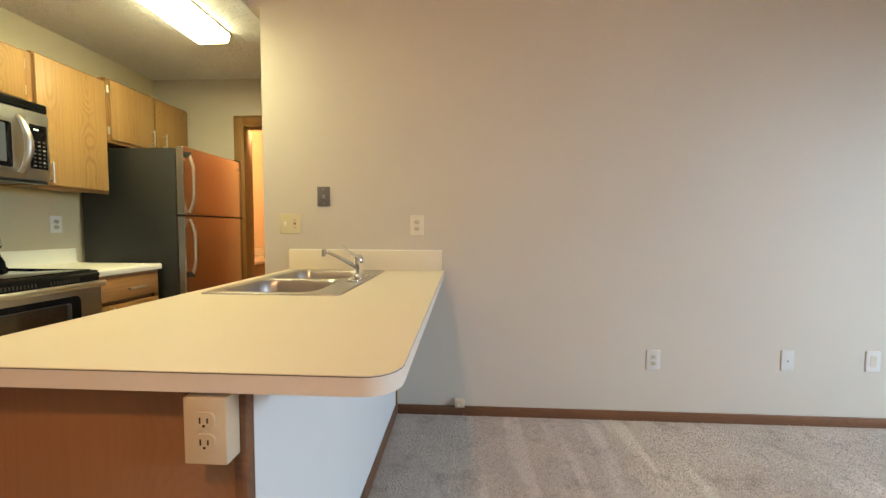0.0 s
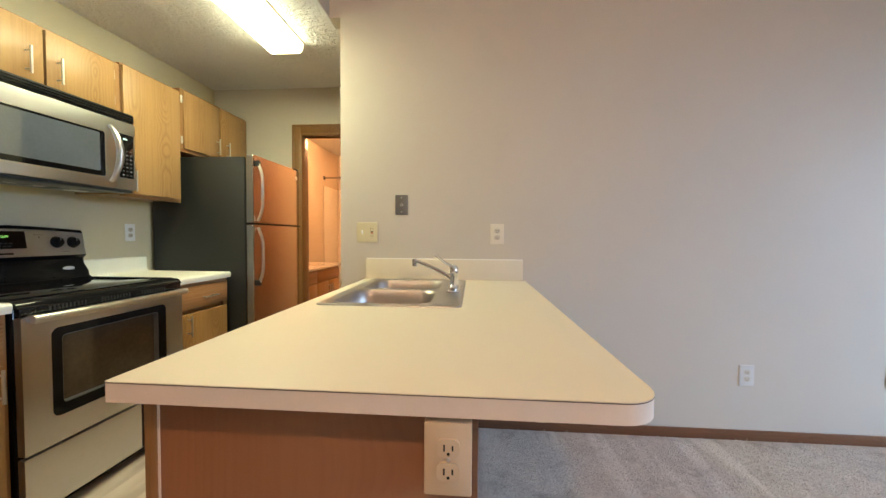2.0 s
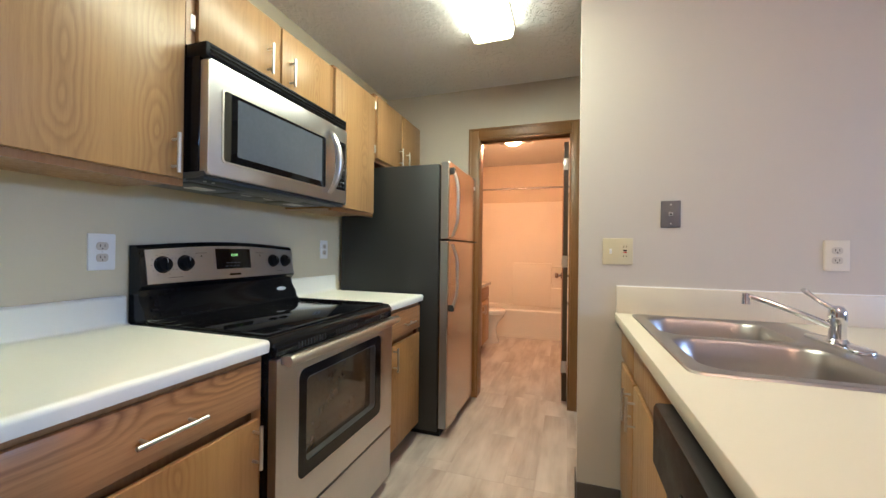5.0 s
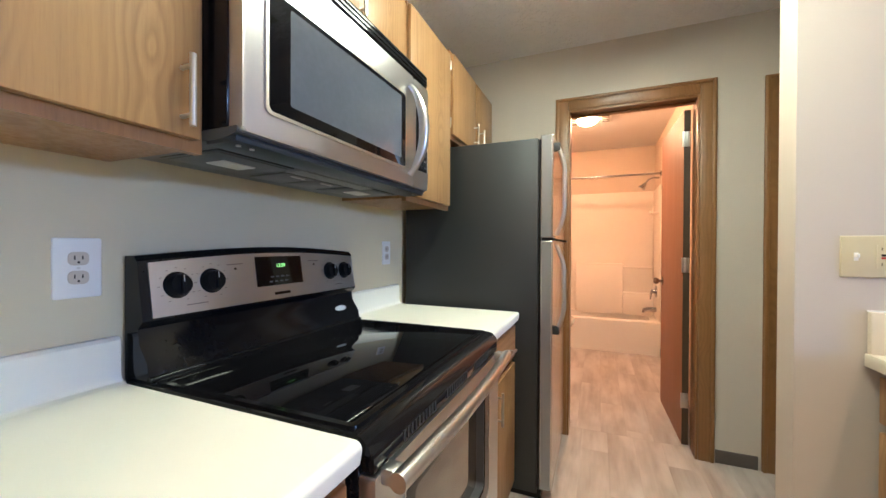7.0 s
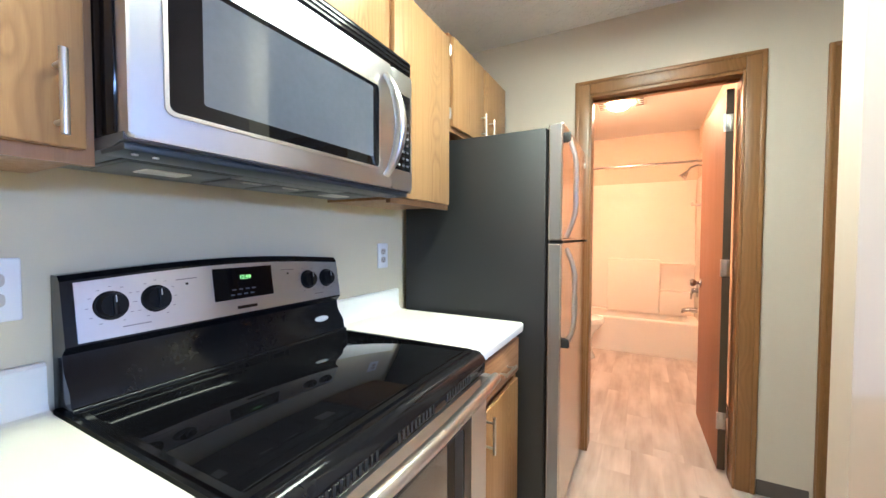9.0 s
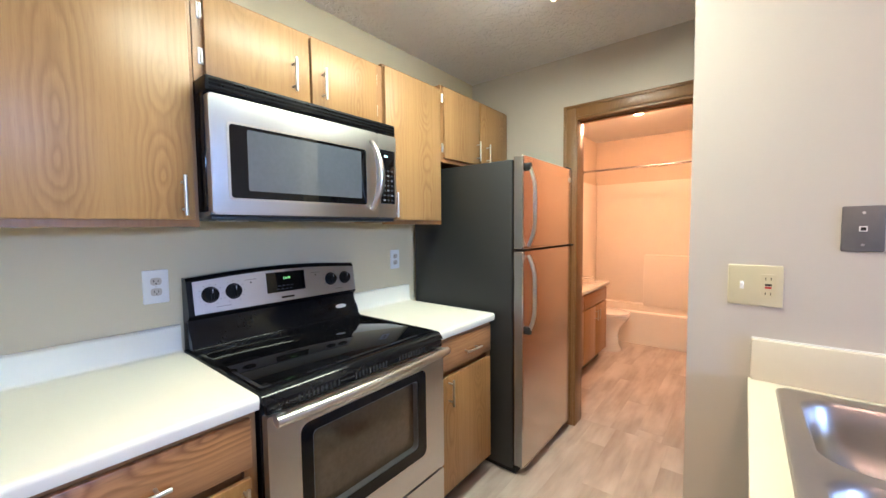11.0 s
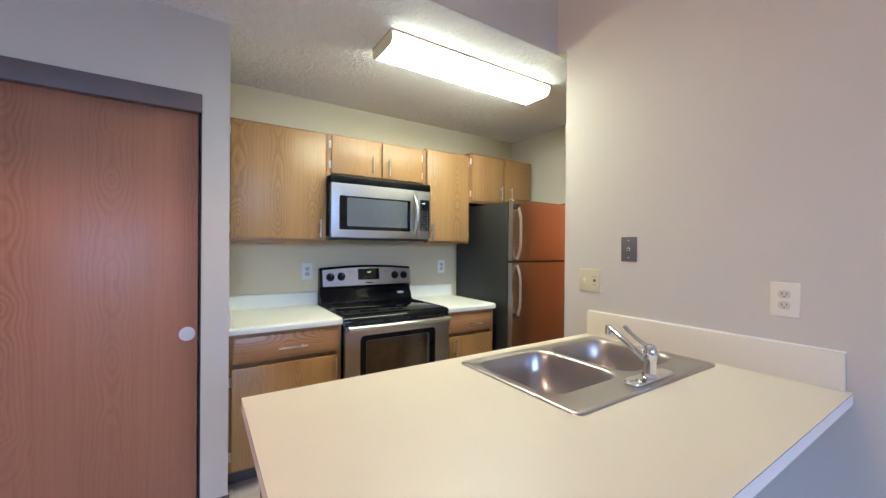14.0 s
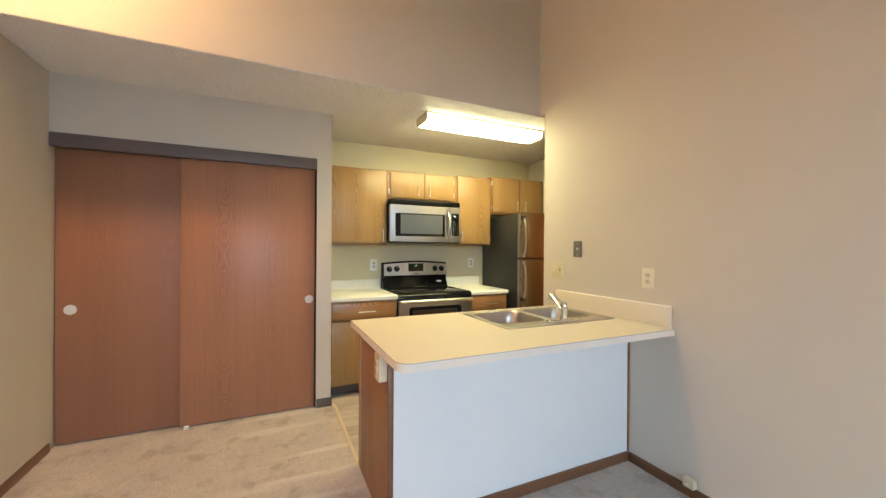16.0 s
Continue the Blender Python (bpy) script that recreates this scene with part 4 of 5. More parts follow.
bbox("base_grille", (LEFT + 0.05, FF - 0.05, F0 + 0.01, F1 - 0.01, 0.005, 0.05), BLACK_PLASTIC, fr, "black base grille")
bm = bmesh.new()
box(bm, FF - 0.066, FF - 0.056, F0 + 0.008, F1 - 0.008, 0.06, 1.715)
part("door_gasket", bm, BLACK_PLASTIC, fr)
for nm, z0, z1 in (("freezer_door", 1.248, 1.735), ("fridge_door", 0.055, 1.236)):
    bm = bmesh.new()
    slab(bm, outline(F0, F1, z0, z1, 0.006), FF - 0.056, FF, yz, 0.010)
    d = part(nm, bm, STEEL_V, fr, "brushed stainless door")
    slab(bm := bmesh.new(), outline(FF - 0.052, FF - 0.008, z0 + 0.006, z1 - 0.006, 0.003), F0 - 0.0015, F0 + 0.001, lambda a, b, c: (a, c, b))
    part("door_edge", bm, DOOR_EDGE, d, "grey satin metal edge")
    a, b = (1.262, 1.690) if nm == "freezer_door" else (0.800, 1.215)
    bm = bmesh.new()
    n = 14
    sweep(bm, [(FF + 0.012 + 0.036 * math.sin(math.pi * min(1, 3.2 * min(k / n, 1 - k / n)) / 2), F0 + 0.034, a + (b - a) * k / n) for k in range(n + 1)], 0.0105, 12, 1.0)
    part("handle", bm, NICKEL, d, "long silver bar handle")
    for z in ((b - 0.012,) if nm == "freezer_door" else (a + 0.012,)):
        bbox("handle_mount", (FF - 0.002, FF + 0.028, F0 + 0.020, F0 + 0.048, z - 0.020, z + 0.020), CHARCOAL, d, "dark handle mount", 0.005)
bm = bmesh.new()
box(bm, FF - 0.06, FF - 0.004, F1 - 0.075, F1 - 0.005, 1.733, 1.748, 0.005)
part("hinge_cover", bm, BLACK_PLASTIC, fr)
bm = bmesh.new()
rod(bm, (FF - 0.001, F1 - 0.05, 1.665), (FF + 0.003, F1 - 0.05, 1.665), 0.016, seg=24)
part("round_badge", bm, NICKEL, fr, "small round metal badge")
bbox("mid_hinge", (FF - 0.05, FF + 0.012, F1 - 0.05, F1 - 0.002, 1.2365, 1.2475), BLACK_PLASTIC, fr)
bbox("mid_hinge", (FF - 0.05, FF + 0.006, F0 + 0.002, F0 + 0.05, 1.2365, 1.2475), BLACK_PLASTIC, fr)

# ---- peninsula ----
PX0, PX1, PY0 = -1.092, -0.128, 0.650
ps = thing("peninsula_cabinet", (-0.75, 1.48, 0), "sink peninsula cabinet with brown wood end panel", "cabinet")
SX0, SX1, SY0, SY1 = -1.034, -0.478, 1.392, 2.236


bm = bmesh.new()
box(bm, -1.045, -0.565, 1.335, BACK - 0.004, 0.10, 0.16)
box(bm, -1.045, -1.03, 1.335, BACK - 0.004, 0.16, COUNTER - 0.04)
box(bm, -1.045, -0.565, 1.335, 1.350, 0.16, COUNTER - 0.04)
part("carcass", bm, OAK_FRAME, ps)
bbox("toe_kick", (-0.985, -0.60, 0.73, BACK - 0.004, 0.0, 0.10), VINYL_BASE, ps, "dark recessed toe kick")
bbox("end_panel", (-1.035, -0.452, 0.700, 0.722, 0.0, COUNTER - 0.04), ENDPANEL, ps, "brown veneer end panel", 0.002)
bbox("corner_trim", (-0.453, -0.427, 0.694, 0.722, 0.0, COUNTER - 0.04), BASE, ps, "dark red-brown corner strip", 0.003)
bbox("worn_edge", (-1.0362, -1.0318, 0.6985, 0.701, 0.0, COUNTER - 0.05), LAMINATE_EDGE, ps, "pale worn veneer edge")
bbox("stile", (-1.062, -1.036, 0.696, 0.742, 0.0, COUNTER - 0.04), TRIM, ps, "brown edge stile", 0.003)
for y0, y1, hs in ((1.352, 1.945, 1), (1.960, BACK - 0.012, -1)):
    bbox("false_front", (-1.066, -1.046, y0, y1, 0.705, 0.838), OAK, ps, "pale oak false drawer front", 0.004)
    d = bbox("door", (-1.066, -1.046, y0, y1, 0.115, 0.680), OAK, ps, "flat honey oak veneer door", 0.004)
    bar_pull(d, (-1.066, y1 - 0.04 if hs > 0 else y0 + 0.04, 0.585), "z", 0.125, (-1, 0, 0))
structure("wall_pony", (-0.545, -0.428, 0.722, BACK, 0, COUNTER - 0.042), PONY, "white painted back of the peninsula", "wall")
structure("corner_strip", (-0.4275, -0.417, BACK - 0.011, BACK - 0.0005, 0.060, 0.80), TRIM, "thin dark strip in the corner", "trim", 0.002)

# dishwasher
dw = thing("dishwasher", (-0.8, 1.04, 0), "black built-in dishwasher under the peninsula counter", "dishwasher")
bbox("tub", (-1.035, -0.565, 0.79, 1.325, 0.11, COUNTER - 0.045), BLACK_PLASTIC, dw)
bbox("door", (-1.094, -1.036, 0.79, 1.328, 0.12, 0.705), BLACK, dw, "glossy black door", 0.006)
bbox("control_strip", (-1.122, -1.036, 0.748, 1.328, 0.712, 0.852), BLACK_PLASTIC, dw, "black control strip", 0.012)
bbox("latch", (-1.128, -1.121, 0.98, 1.10, 0.745, 0.785), BLACK, dw, "", 0.004)
bbox("kick_panel", (-1.03, -1.0, 0.79, 1.325, 0.0, 0.11), BLACK_PLASTIC, dw)

# counter top with the cut-out for the sink
wt = thing("peninsula_worktop", ((PX0 + PX1) / 2, 1.45, COUNTER - 0.038), "cream laminate peninsula worktop with a rounded corner", "worktop")
hx0, hx1, hy0, hy1 = SX0 + 0.02, SX1 - 0.02, SY0 + 0.02, SY1 - 0.02


def top_pieces(z0, z1, grow, material, nm, label):
    bm = bmesh.new()
    x0, x1, y0, y1 = PX0 - grow, PX1 + grow, PY0 - grow, BACK - 0.003
    slab(bm, outline(x0, x1, y0, hy0, (0.0, 0.0, 0.004, 0.065)), z0, z1)
    for a0, a1, b0, b1 in ((x0, hx0, hy0, hy1), (hx1, x1, hy0, hy1), (x0, x1, hy1, y1)):
        slab(bm, outline(a0, a1, b0, b1, 0.0), z0, z1)
    bmesh.ops.remove_doubles(bm, verts=bm.verts, dist=0.0005)
    return part(nm, bm, material, wt, label)


top_pieces(COUNTER - 0.038, COUNTER - 0.0022, 0.0, LAMINATE_EDGE, "edge_band", "pinkish-beige laminate edge band")
top_pieces(COUNTER - 0.0035, COUNTER - 0.0018, 0.0006, SEAM, "seam_line", "thin dark laminate seam")
top_pieces(COUNTER - 0.0018, COUNTER, 0.0004, LAMINATE, "top_sheet", "smooth cream laminate surface")
bbox("rolled_edge", (PX0 - 0.0016, PX0 + 0.004, PY0 + 0.004, BACK - 0.004, COUNTER - 0.037, COUNTER - 0.0008), LAMINATE, wt, "rolled cream edge", 0.0008)
bs = bbox("backsplash", (-1.088, -0.144, BACK - 0.022, BACK - 0.002, COUNTER, COUNTER + 0.122), LAMINATE, wt, "low cream laminate backsplash", 0.003)
bbox("caulk_line", (-1.088, -0.144, BACK - 0.0045, BACK - 0.0005, COUNTER + 0.1205, COUNTER + 0.126), PLASTIC_WHITE, wt)

# ---- sink ----
sk = thing("kitchen_sink", ((SX0 + SX1) / 2, (SY0 + SY1) / 2, COUNTER), "double-bowl stainless drop-in sink in the peninsula", "sink")
BX0, BX1 = SX0 + 0.045, SX1 - 0.125
BOWLS = ((SY0 + 0.045, (SY0 + SY1) / 2 - 0.018), ((SY0 + SY1) / 2 + 0.018, SY1 - 0.045))


bm = bmesh.new()
Z = COUNTER + 0.0055
# rim band rising from the counter
rings = []
for inset, z, r in ((0.0, COUNTER + 0.0004, 0.03), (0.003, COUNTER + 0.005, 0.028), (0.009, COUNTER + 0.007, 0.024), (0.016, Z, 0.018)):
    rings.append([bm.verts.new((a, b, z)) for a, b in outline(SX0 + inset, SX1 - inset, SY0 + inset, SY1 - inset, r, 6)])
for a, b in zip(rings, rings[1:]):
    for j in range(len(a)):
        bm.faces.new((a[j], a[(j + 1) % len(a)], b[(j + 1) % len(a)], b[j]))
edges = [bm.edges.get((rings[-1][j], rings[-1][(j + 1) % len(rings[-1])])) for j in range(len(rings[-1]))]
bowl_rows = []
for b0, b1 in BOWLS:
    row = []
    for inset, z, r in ((-0.006, Z, 0.076), (0.0, Z - 0.003, 0.072), (0.006, Z - 0.014, 0.072), (0.012, COUNTER - 0.05, 0.074), (0.020, COUNTER - 0.09, 0.076), (0.031, COUNTER - 0.122, 0.076), (0.047, COUNTER - 0.147, 0.072), (0.068, COUNTER - 0.163, 0.062), (0.095, COUNTER - 0.170, 0.046), (0.13, COUNTER - 0.172, 0.02)):
        row.append([bm.verts.new((a, b, z)) for a, b in outline(BX0 + inset, BX1 - inset, b0 + inset, b1 - inset, r, 8)])
    for a, b in zip(row, row[1:]):
        for j in range(len(a)):
            bm.faces.new((a[j], a[(j + 1) % len(a)], b[(j + 1) % len(a)], b[j]))
    bm.faces.new(row[-1])
    edges += [bm.edges.get((row[0][j], row[0][(j + 1) % len(row[0])])) for j in range(len(row[0]))]
bmesh.ops.triangle_fill(bm, use_beauty=True, edges=edges)
me_sink = part("basin", bm, SINK, sk, "satin stainless double basin")
for b0, b1 in BOWLS:
    bm = bmesh.new()
    cx, cy = (BX0 + BX1) / 2, (b0 + b1) / 2
    lathe(bm, (cx, cy, COUNTER - 0.172), [(0.056, 0.0), (0.056, 0.003), (0.048, 0.004), (0.042, -0.002), (0.012, -0.003), (0.010, 0.004), (0.001, 0.004)])
    part("strainer", bm, CHROME, sk, "chrome basket strainer")

# faucet on the sink's deck
FX, FY, FZ = -0.530, 1.840, COUNTER + 0.0058
fc = thing("faucet", (FX, FY, FZ), "chrome single-lever kitchen faucet on the sink deck", "faucet")
bm = bmesh.new()
slab(bm, outline(FX - 0.030, FX + 0.030, FY - 0.128, FY + 0.128, 0.0299, 8), FZ, FZ + 0.011, bevel=0.005)
part("deck_plate", bm, CHROME, fc, "long oval chrome deck plate")
bm = bmesh.new()
lathe(bm, (FX, FY, FZ + 0.010), [(0.027, 0.0), (0.025, 0.006), (0.0205, 0.011), (0.0195, 0.050), (0.0215, 0.054), (0.0220, 0.078), (0.0200, 0.096), (0.013, 0.107), (0.002, 0.110)])
part("body", bm, CHROME, fc, "round chrome body")
bm = bmesh.new()
n = 10
sweep(bm, [(FX - 0.016 - 0.188 * k / n, FY + 0.004 + 0.068 * k / n, FZ + 0.058 + 0.076 * (k / n) + 0.004 * math.sin(math.pi * k / n)) for k in range(n + 1)], [0.0110 - 0.003 * k / n for k in range(n + 1)], 14, 1.0)
part("spout", bm, CHROME, fc, "long straight chrome spout")
bm = bmesh.new()
rod(bm, (FX - 0.203, FY + 0.071, FZ + 0.104), (FX - 0.203, FY + 0.071, FZ + 0.140), 0.0125, 0.011, 16)
part("aerator", bm, CHROME, fc)
bm = bmesh.new()
n = 8
sweep(bm, [(FX + 0.004 - 0.092 * k / n, FY - 0.010 * k / n, FZ + 0.104 + 0.061 * k / n - 0.006 * math.sin(math.pi * k / n)) for k in range(n + 1)], [0.013 - 0.005 * k / n + (0.003 if k > 6 else 0) for k in range(n + 1)], 12, 0.6)
part("lever", bm, CHROME, fc, "chrome lever handle")

# ---- switches and outlets ----


def wall_plate(name, p, out, w, h, material, label, category, kind):
    """A cover plate centred at p on a wall whose normal is out; kind tells what sits in it."""
    o = Vector(out)
    side = Vector((-o.y, o.x, 0))
    m = Matrix.Translation(p) @ Matrix((( side.x, 0, o.x, 0), (side.y, 0, o.y, 0), (0, 1, 0, 0), (0, 0, 0, 1)))
    t = thing(name, p, label, category)

    def put(nm, bm, mat_, parent=t, lab=""):
        bmesh.ops.transform(bm, matrix=m, verts=bm.verts)
        return part(nm, bm, mat_, parent, lab)

    pl = put("cover_plate", slab(bmesh.new(), outline(-w / 2, w / 2, -h / 2, h / 2, 0.004, 3), 0, 0.006, bevel=0.0025), material)
    insert = PLASTIC_CREAM if material is PLASTIC_CREAM else SOCKET if material in (PLASTIC_WHITE, PLASTIC_DULL, PLASTIC_PALE) else material

    def socket(cx, cy):
        s = put("socket", slab(bmesh.new(), outline(cx - 0.017, cx + 0.017, cy - 0.014, cy + 0.014, 0.010, 4), 0.004, 0.0078), insert)
        for dx, dh in ((-0.0065, 0.009), (0.0065, 0.0075)):
            put("slot", box(bmesh.new(), cx + dx - 0.0011, cx + dx + 0.0011, cy + 0.002 - dh / 2, cy + 0.002 + dh / 2, 0.0074, 0.0082), DARK_HOLE, s)
        put("ground_hole", rod(bmesh.new(), (cx, cy - 0.0075, 0.0074), (cx, cy - 0.0075, 0.0082), 0.0024, seg=10), DARK_HOLE, s)

    if kind == "duplex":
        socket(0, 0.0195)
        socket(0, -0.0195)
        put("screw", rod(bmesh.new(), (0, 0, 0.005), (0, 0, 0.0072), 0.003, seg=10), NICKEL)
    elif kind == "switch_gfci":
        bm = bmesh.new()
        box(bm, -0.030 - 0.005, -0.030 + 0.005, -0.012, 0.012, 0.004, 0.0068)
        put("toggle_slot", bm, PLASTIC_WHITE)
        bm = bmesh.new()
        box(bm, -0.034, -0.026, -0.003, 0.009, 0.005, 0.018, 0.002)
        put("toggle", bm, PLASTIC_WHITE)
        s = put("gfci_body", slab(bmesh.new(), outline(0.014, 0.047, -0.034, 0.034, 0.003, 2), 0.004, 0.0078), PLASTIC_CREAM)
        for cy in (0.022, -0.022):
            for dx in (-0.006, 0.006):
                put("slot", box(bmesh.new(), 0.0305 + dx - 0.001, 0.0305 + dx + 0.001, cy - 0.004, cy + 0.004, 0.0074, 0.0082), DARK_HOLE, s)
        put("test_button", box(bmesh.new(), 0.023, 0.038, 0.001, 0.007, 0.0074, 0.0088), BLACK_PLASTIC, s, "black test button")
        put("reset_button", box(bmesh.new(), 0.023, 0.038, -0.007, -0.001, 0.0074, 0.0088), RED, s, "red reset button")
    elif kind == "jack":
        s = put("jack_port", box(bmesh.new(), -0.0075, 0.0075, -0.007, 0.007, 0.004, 0.0078, 0.001), PLASTIC_WHITE)
        put("opening", box(bmesh.new(), -0.005, 0.005, -0.0045, 0.004, 0.0074, 0.0083), DARK_HOLE, s)
        for cy in (0.042, -0.042):
            put("screw", rod(bmesh.new(), (0, cy, 0.005), (0, cy, 0.0074), 0.0035, seg=10), NICKEL)
    elif kind == "rocker":
        put("blank_insert", slab(bmesh.new(), outline(-0.016, 0.016, -0.033, 0.033, 0.002, 2), 0.004, 0.0075), insert)
    return t


RED = plain("red plastic", (0.45, 0.03, 0.02), 0.4)
wall_plate("light_switch", (-1.085, BACK, 1.182), (0, -1, 0), 0.128, 0.122, PLASTIC_CREAM, "ivory double plate with toggle switch and outlet", "light switch", "switch_gfci")
wall_plate("phone_jack", (-0.872, BACK, 1.350), (0, -1, 0), 0.078, 0.120, PHONE_METAL, "brushed metal wall phone plate", "wall plate", "jack")
wall_plate("power_outlet", (-0.296, BACK, 1.175), (0, -1, 0), 0.080, 0.122, PLASTIC_PALE, "almond double outlet above the backsplash", "outlet", "duplex")
wall_plate("power_outlet", (1.130, BACK, 0.376), (0, -1, 0), 0.080, 0.120, PLASTIC_DULL, "white double outlet low on the wall", "outlet", "duplex")
wall_plate("network_jack", (1.900, BACK, 0.390), (0, -1, 0), 0.072, 0.122, PLASTIC_DULL, "white low wall plate with one jack", "wall plate", "jack")
wall_plate("blank_plate", (2.376, BACK, 0.396), (0, -1, 0), 0.080, 0.120, PLASTIC_DULL, "white low blank wall plate", "wall plate", "rocker")
wall_plate("power_outlet", (LEFT, 1.231, 1.158), (1, 0, 0), 0.080, 0.125, PLASTIC_WHITE, "white double outlet above the worktop", "outlet", "duplex")
wall_plate("power_outlet", (LEFT, 2.452, 1.172), (1, 0, 0), 0.074, 0.118, PLASTIC_WHITE, "white outlet between range and refrigerator", "outlet", "duplex")

# surface box with an outlet on the end panel
ob_ = thing("outlet_box", (-0.485, 0.70, 0.74), "beige surface-mounted outlet box on the end panel", "outlet")
bbox("box", (-0.518, -0.438, 0.652, 0.693, 0.728, 0.852), PLASTIC_BEIGE, ob_, "beige plastic box", 0.003)
for z in (0.811, 0.771):
    bm = bmesh.new()
    slab(bm, outline(-0.496, -0.458, z - 0.0155, z + 0.0155, 0.011, 5), -0.6525, -0.648, lambda a, b, c: (a, -c, b))
    s = part("socket", bm, PLASTIC_BEIGE, ob_)
    for dx, dh in ((-0.007, 0.011), (0.007, 0.009)):
        bbox("slot", (-0.477 + dx - 0.0014, -0.477 + dx + 0.0014, 0.6472, 0.6485, z + 0.001 - dh / 2, z + 0.001 + dh / 2), DARK_HOLE, s)
    bm = bmesh.new()
    rod(bm, (-0.477, 0.6472, z - 0.009), (-0.477, 0.6485, z - 0.009), 0.0026, seg=10)
    part("ground_hole", bm, DARK_HOLE, s)
bm = bmesh.new()
rod(bm, (-0.477, 0.650, 0.791), (-0.477, 0.653, 0.791), 0.003, seg=10)
part("screw", bm, NICKEL, ob_)

# small surface jack on the baseboard
j = thing("baseboard_jack", (-0.033, BACK - 0.012, 0.06), "small cream telephone box on the baseboard", "phone jack")
bbox("housing", (-0.058, 0.002, BACK - 0.034, BACK - 0.0005, 0.0605, 0.110), PLASTIC_BEIGE, j, "", 0.004)
bbox("port", (-0.04, -0.025, BACK - 0.0355, BACK - 0.033, 0.072, 0.084), PLASTIC_PALE, j)

# ---- kitchen ceiling light ----
L0, L1, LX0, LX1 = 1.362, 2.568, -1.858, -1.612
lt = thing("ceiling_light", ((LX0 + LX1) / 2, (L0 + L1) / 2, CEIL), "glowing wraparound fluorescent ceiling light", "ceiling light")
bbox("base_pan", (LX0 - 0.004, LX1 + 0.004, L0, L1, CEIL - 0.0115, CEIL), PLASTIC_BEIGE, lt, "cream metal pan")
prof = [(LX0, CEIL - 0.012), (LX0 + 0.005, CEIL - 0.050), (LX0 + 0.018, CEIL - 0.064), (LX0 + 0.035, CEIL - 0.068), (LX1 - 0.035, CEIL - 0.068), (LX1 - 0.018, CEIL - 0.064), (LX1 - 0.005, CEIL - 0.050), (LX1, CEIL - 0.012)]
bm = bmesh.new()
slab(bm, prof, L0 + 0.012, L1 - 0.012, lambda a, b, c: (a, c, b))
lens = part("diffuser", bm, TUBE, lt, "ribbed glowing acrylic diffuser")
lens.data.materials.append(TUBE_SIDE)
for f in lens.data.polygons:
    f.material_index = 1 if abs(f.normal.x) > 0.6 else 0
for y0, y1 in ((L0, L0 + 0.012), (L1 - 0.012, L1)):
    bm = bmesh.new()
    slab(bm, [(a, b - (0.003 if b < CEIL - 0.05 else 0)) for a, b in prof], y0, y1, lambda a, b, c: (a, c, b))
    part("end_cap", bm, TUBE_END, lt, "cream acrylic end cap")

# flush lamp high on the vault
VX, VY, VZ = -0.62, -1.05, 3.32
pd = thing("ceiling_lamp", (VX, VY, VZ + 0.09), "warm glass flush lamp on the sloping ceiling", "ceiling light")
bm = bmesh.new()
lathe(bm, (VX, VY, VZ - 0.09), [(0.01, 0.0), (0.06, 0.012), (0.10, 0.045), (0.115, 0.09)], 28)
part("glass_dome", bm, WARM_GLOW, pd, "glowing warm glass dome")
bm = bmesh.new()
rod(bm, (VX, VY, VZ), (VX, VY, VZ + 0.12), 0.13, seg=28)
part("base", bm, NICKEL, pd, "round metal base")

# ---- bathroom ----
TUBF, BATHBACK, BATHR, BATHL = 5.53, 6.12, -1.165, -2.70
structure("wall_bath_back", (BATHL - 0.1, BATHR + 0.1, BATHBACK, BATHBACK + 0.1, 0, CEIL), BATH_WALL, "warm painted bathroom end wall", "wall")
structure("wall_bath_left", (BATHL - 0.1, BATHL, DOORWALL + 0.12, BATHBACK, 0, CEIL), BATH_WALL, "warm painted bathroom side wall", "wall")
structure("wall_bath_right", (BATHR, BATHR + 0.1, DOORWALL + 0.12, BATHBACK, 0, CEIL), BATH_WALL, "warm painted bathroom side wall", "wall")
structure("ceiling_bath", (BATHL - 0.1, BATHR + 0.1, DOORWALL + 0.12, BATHBACK + 0.1, CEIL, CEIL + 0.1), PONY, "white bathroom ceiling", "ceiling")

structure("baseboard_bath", (BATHR - 0.008, BATHR, 4.2, TUBF, 0, 0.085), VINYL_BASE, "grey-brown cove base in the bathroom", "baseboard", 0.003)

tb = thing("bathtub", ((BATHL + BATHR) / 2, 5.74, 0), "white acrylic bathtub with one-piece wall surround", "bathtub")
bm = bmesh.new()
o_, i_ = outline(BATHL + 0.002, BATHR - 0.002, TUBF, BATHBACK - 0.002, 0.01, 6), outline(BATHL + 0.09, BATHR - 0.09, TUBF + 0.075, BATHBACK - 0.08, 0.09, 6)
rows = [[bm.verts.new((a, b, z)) for a, b in pts] for pts, z in ((o_, 0.0), (o_, 0.362), ([(a, b) for a, b in outline(BATHL + 0.012, BATHR - 0.012, TUBF + 0.012, BATHBACK - 0.012, 0.01, 6)], 0.375), (i_, 0.369), (outline(BATHL + 0.14, BATHR - 0.14, TUBF + 0.11, BATHBACK - 0.12, 0.09, 6), 0.10))]
for a, b in zip(rows, rows[1:]):
    for q in range(len(a)):
        bm.faces.new((a[q], a[(q + 1) % len(a)], b[(q + 1) % len(a)], b[q]))
bm.faces.new(rows[-1])
part("tub", bm, ACRYLIC, tb, "white tub with a plain apron")
bm = bmesh.new()
box(bm, BATHL + 0.015, BATHR - 0.015, BATHBACK - 0.014, BATHBACK - 0.001, 0.362, 1.91, 0.004)
bk = part("surround_back", bm, ACRYLIC, tb)
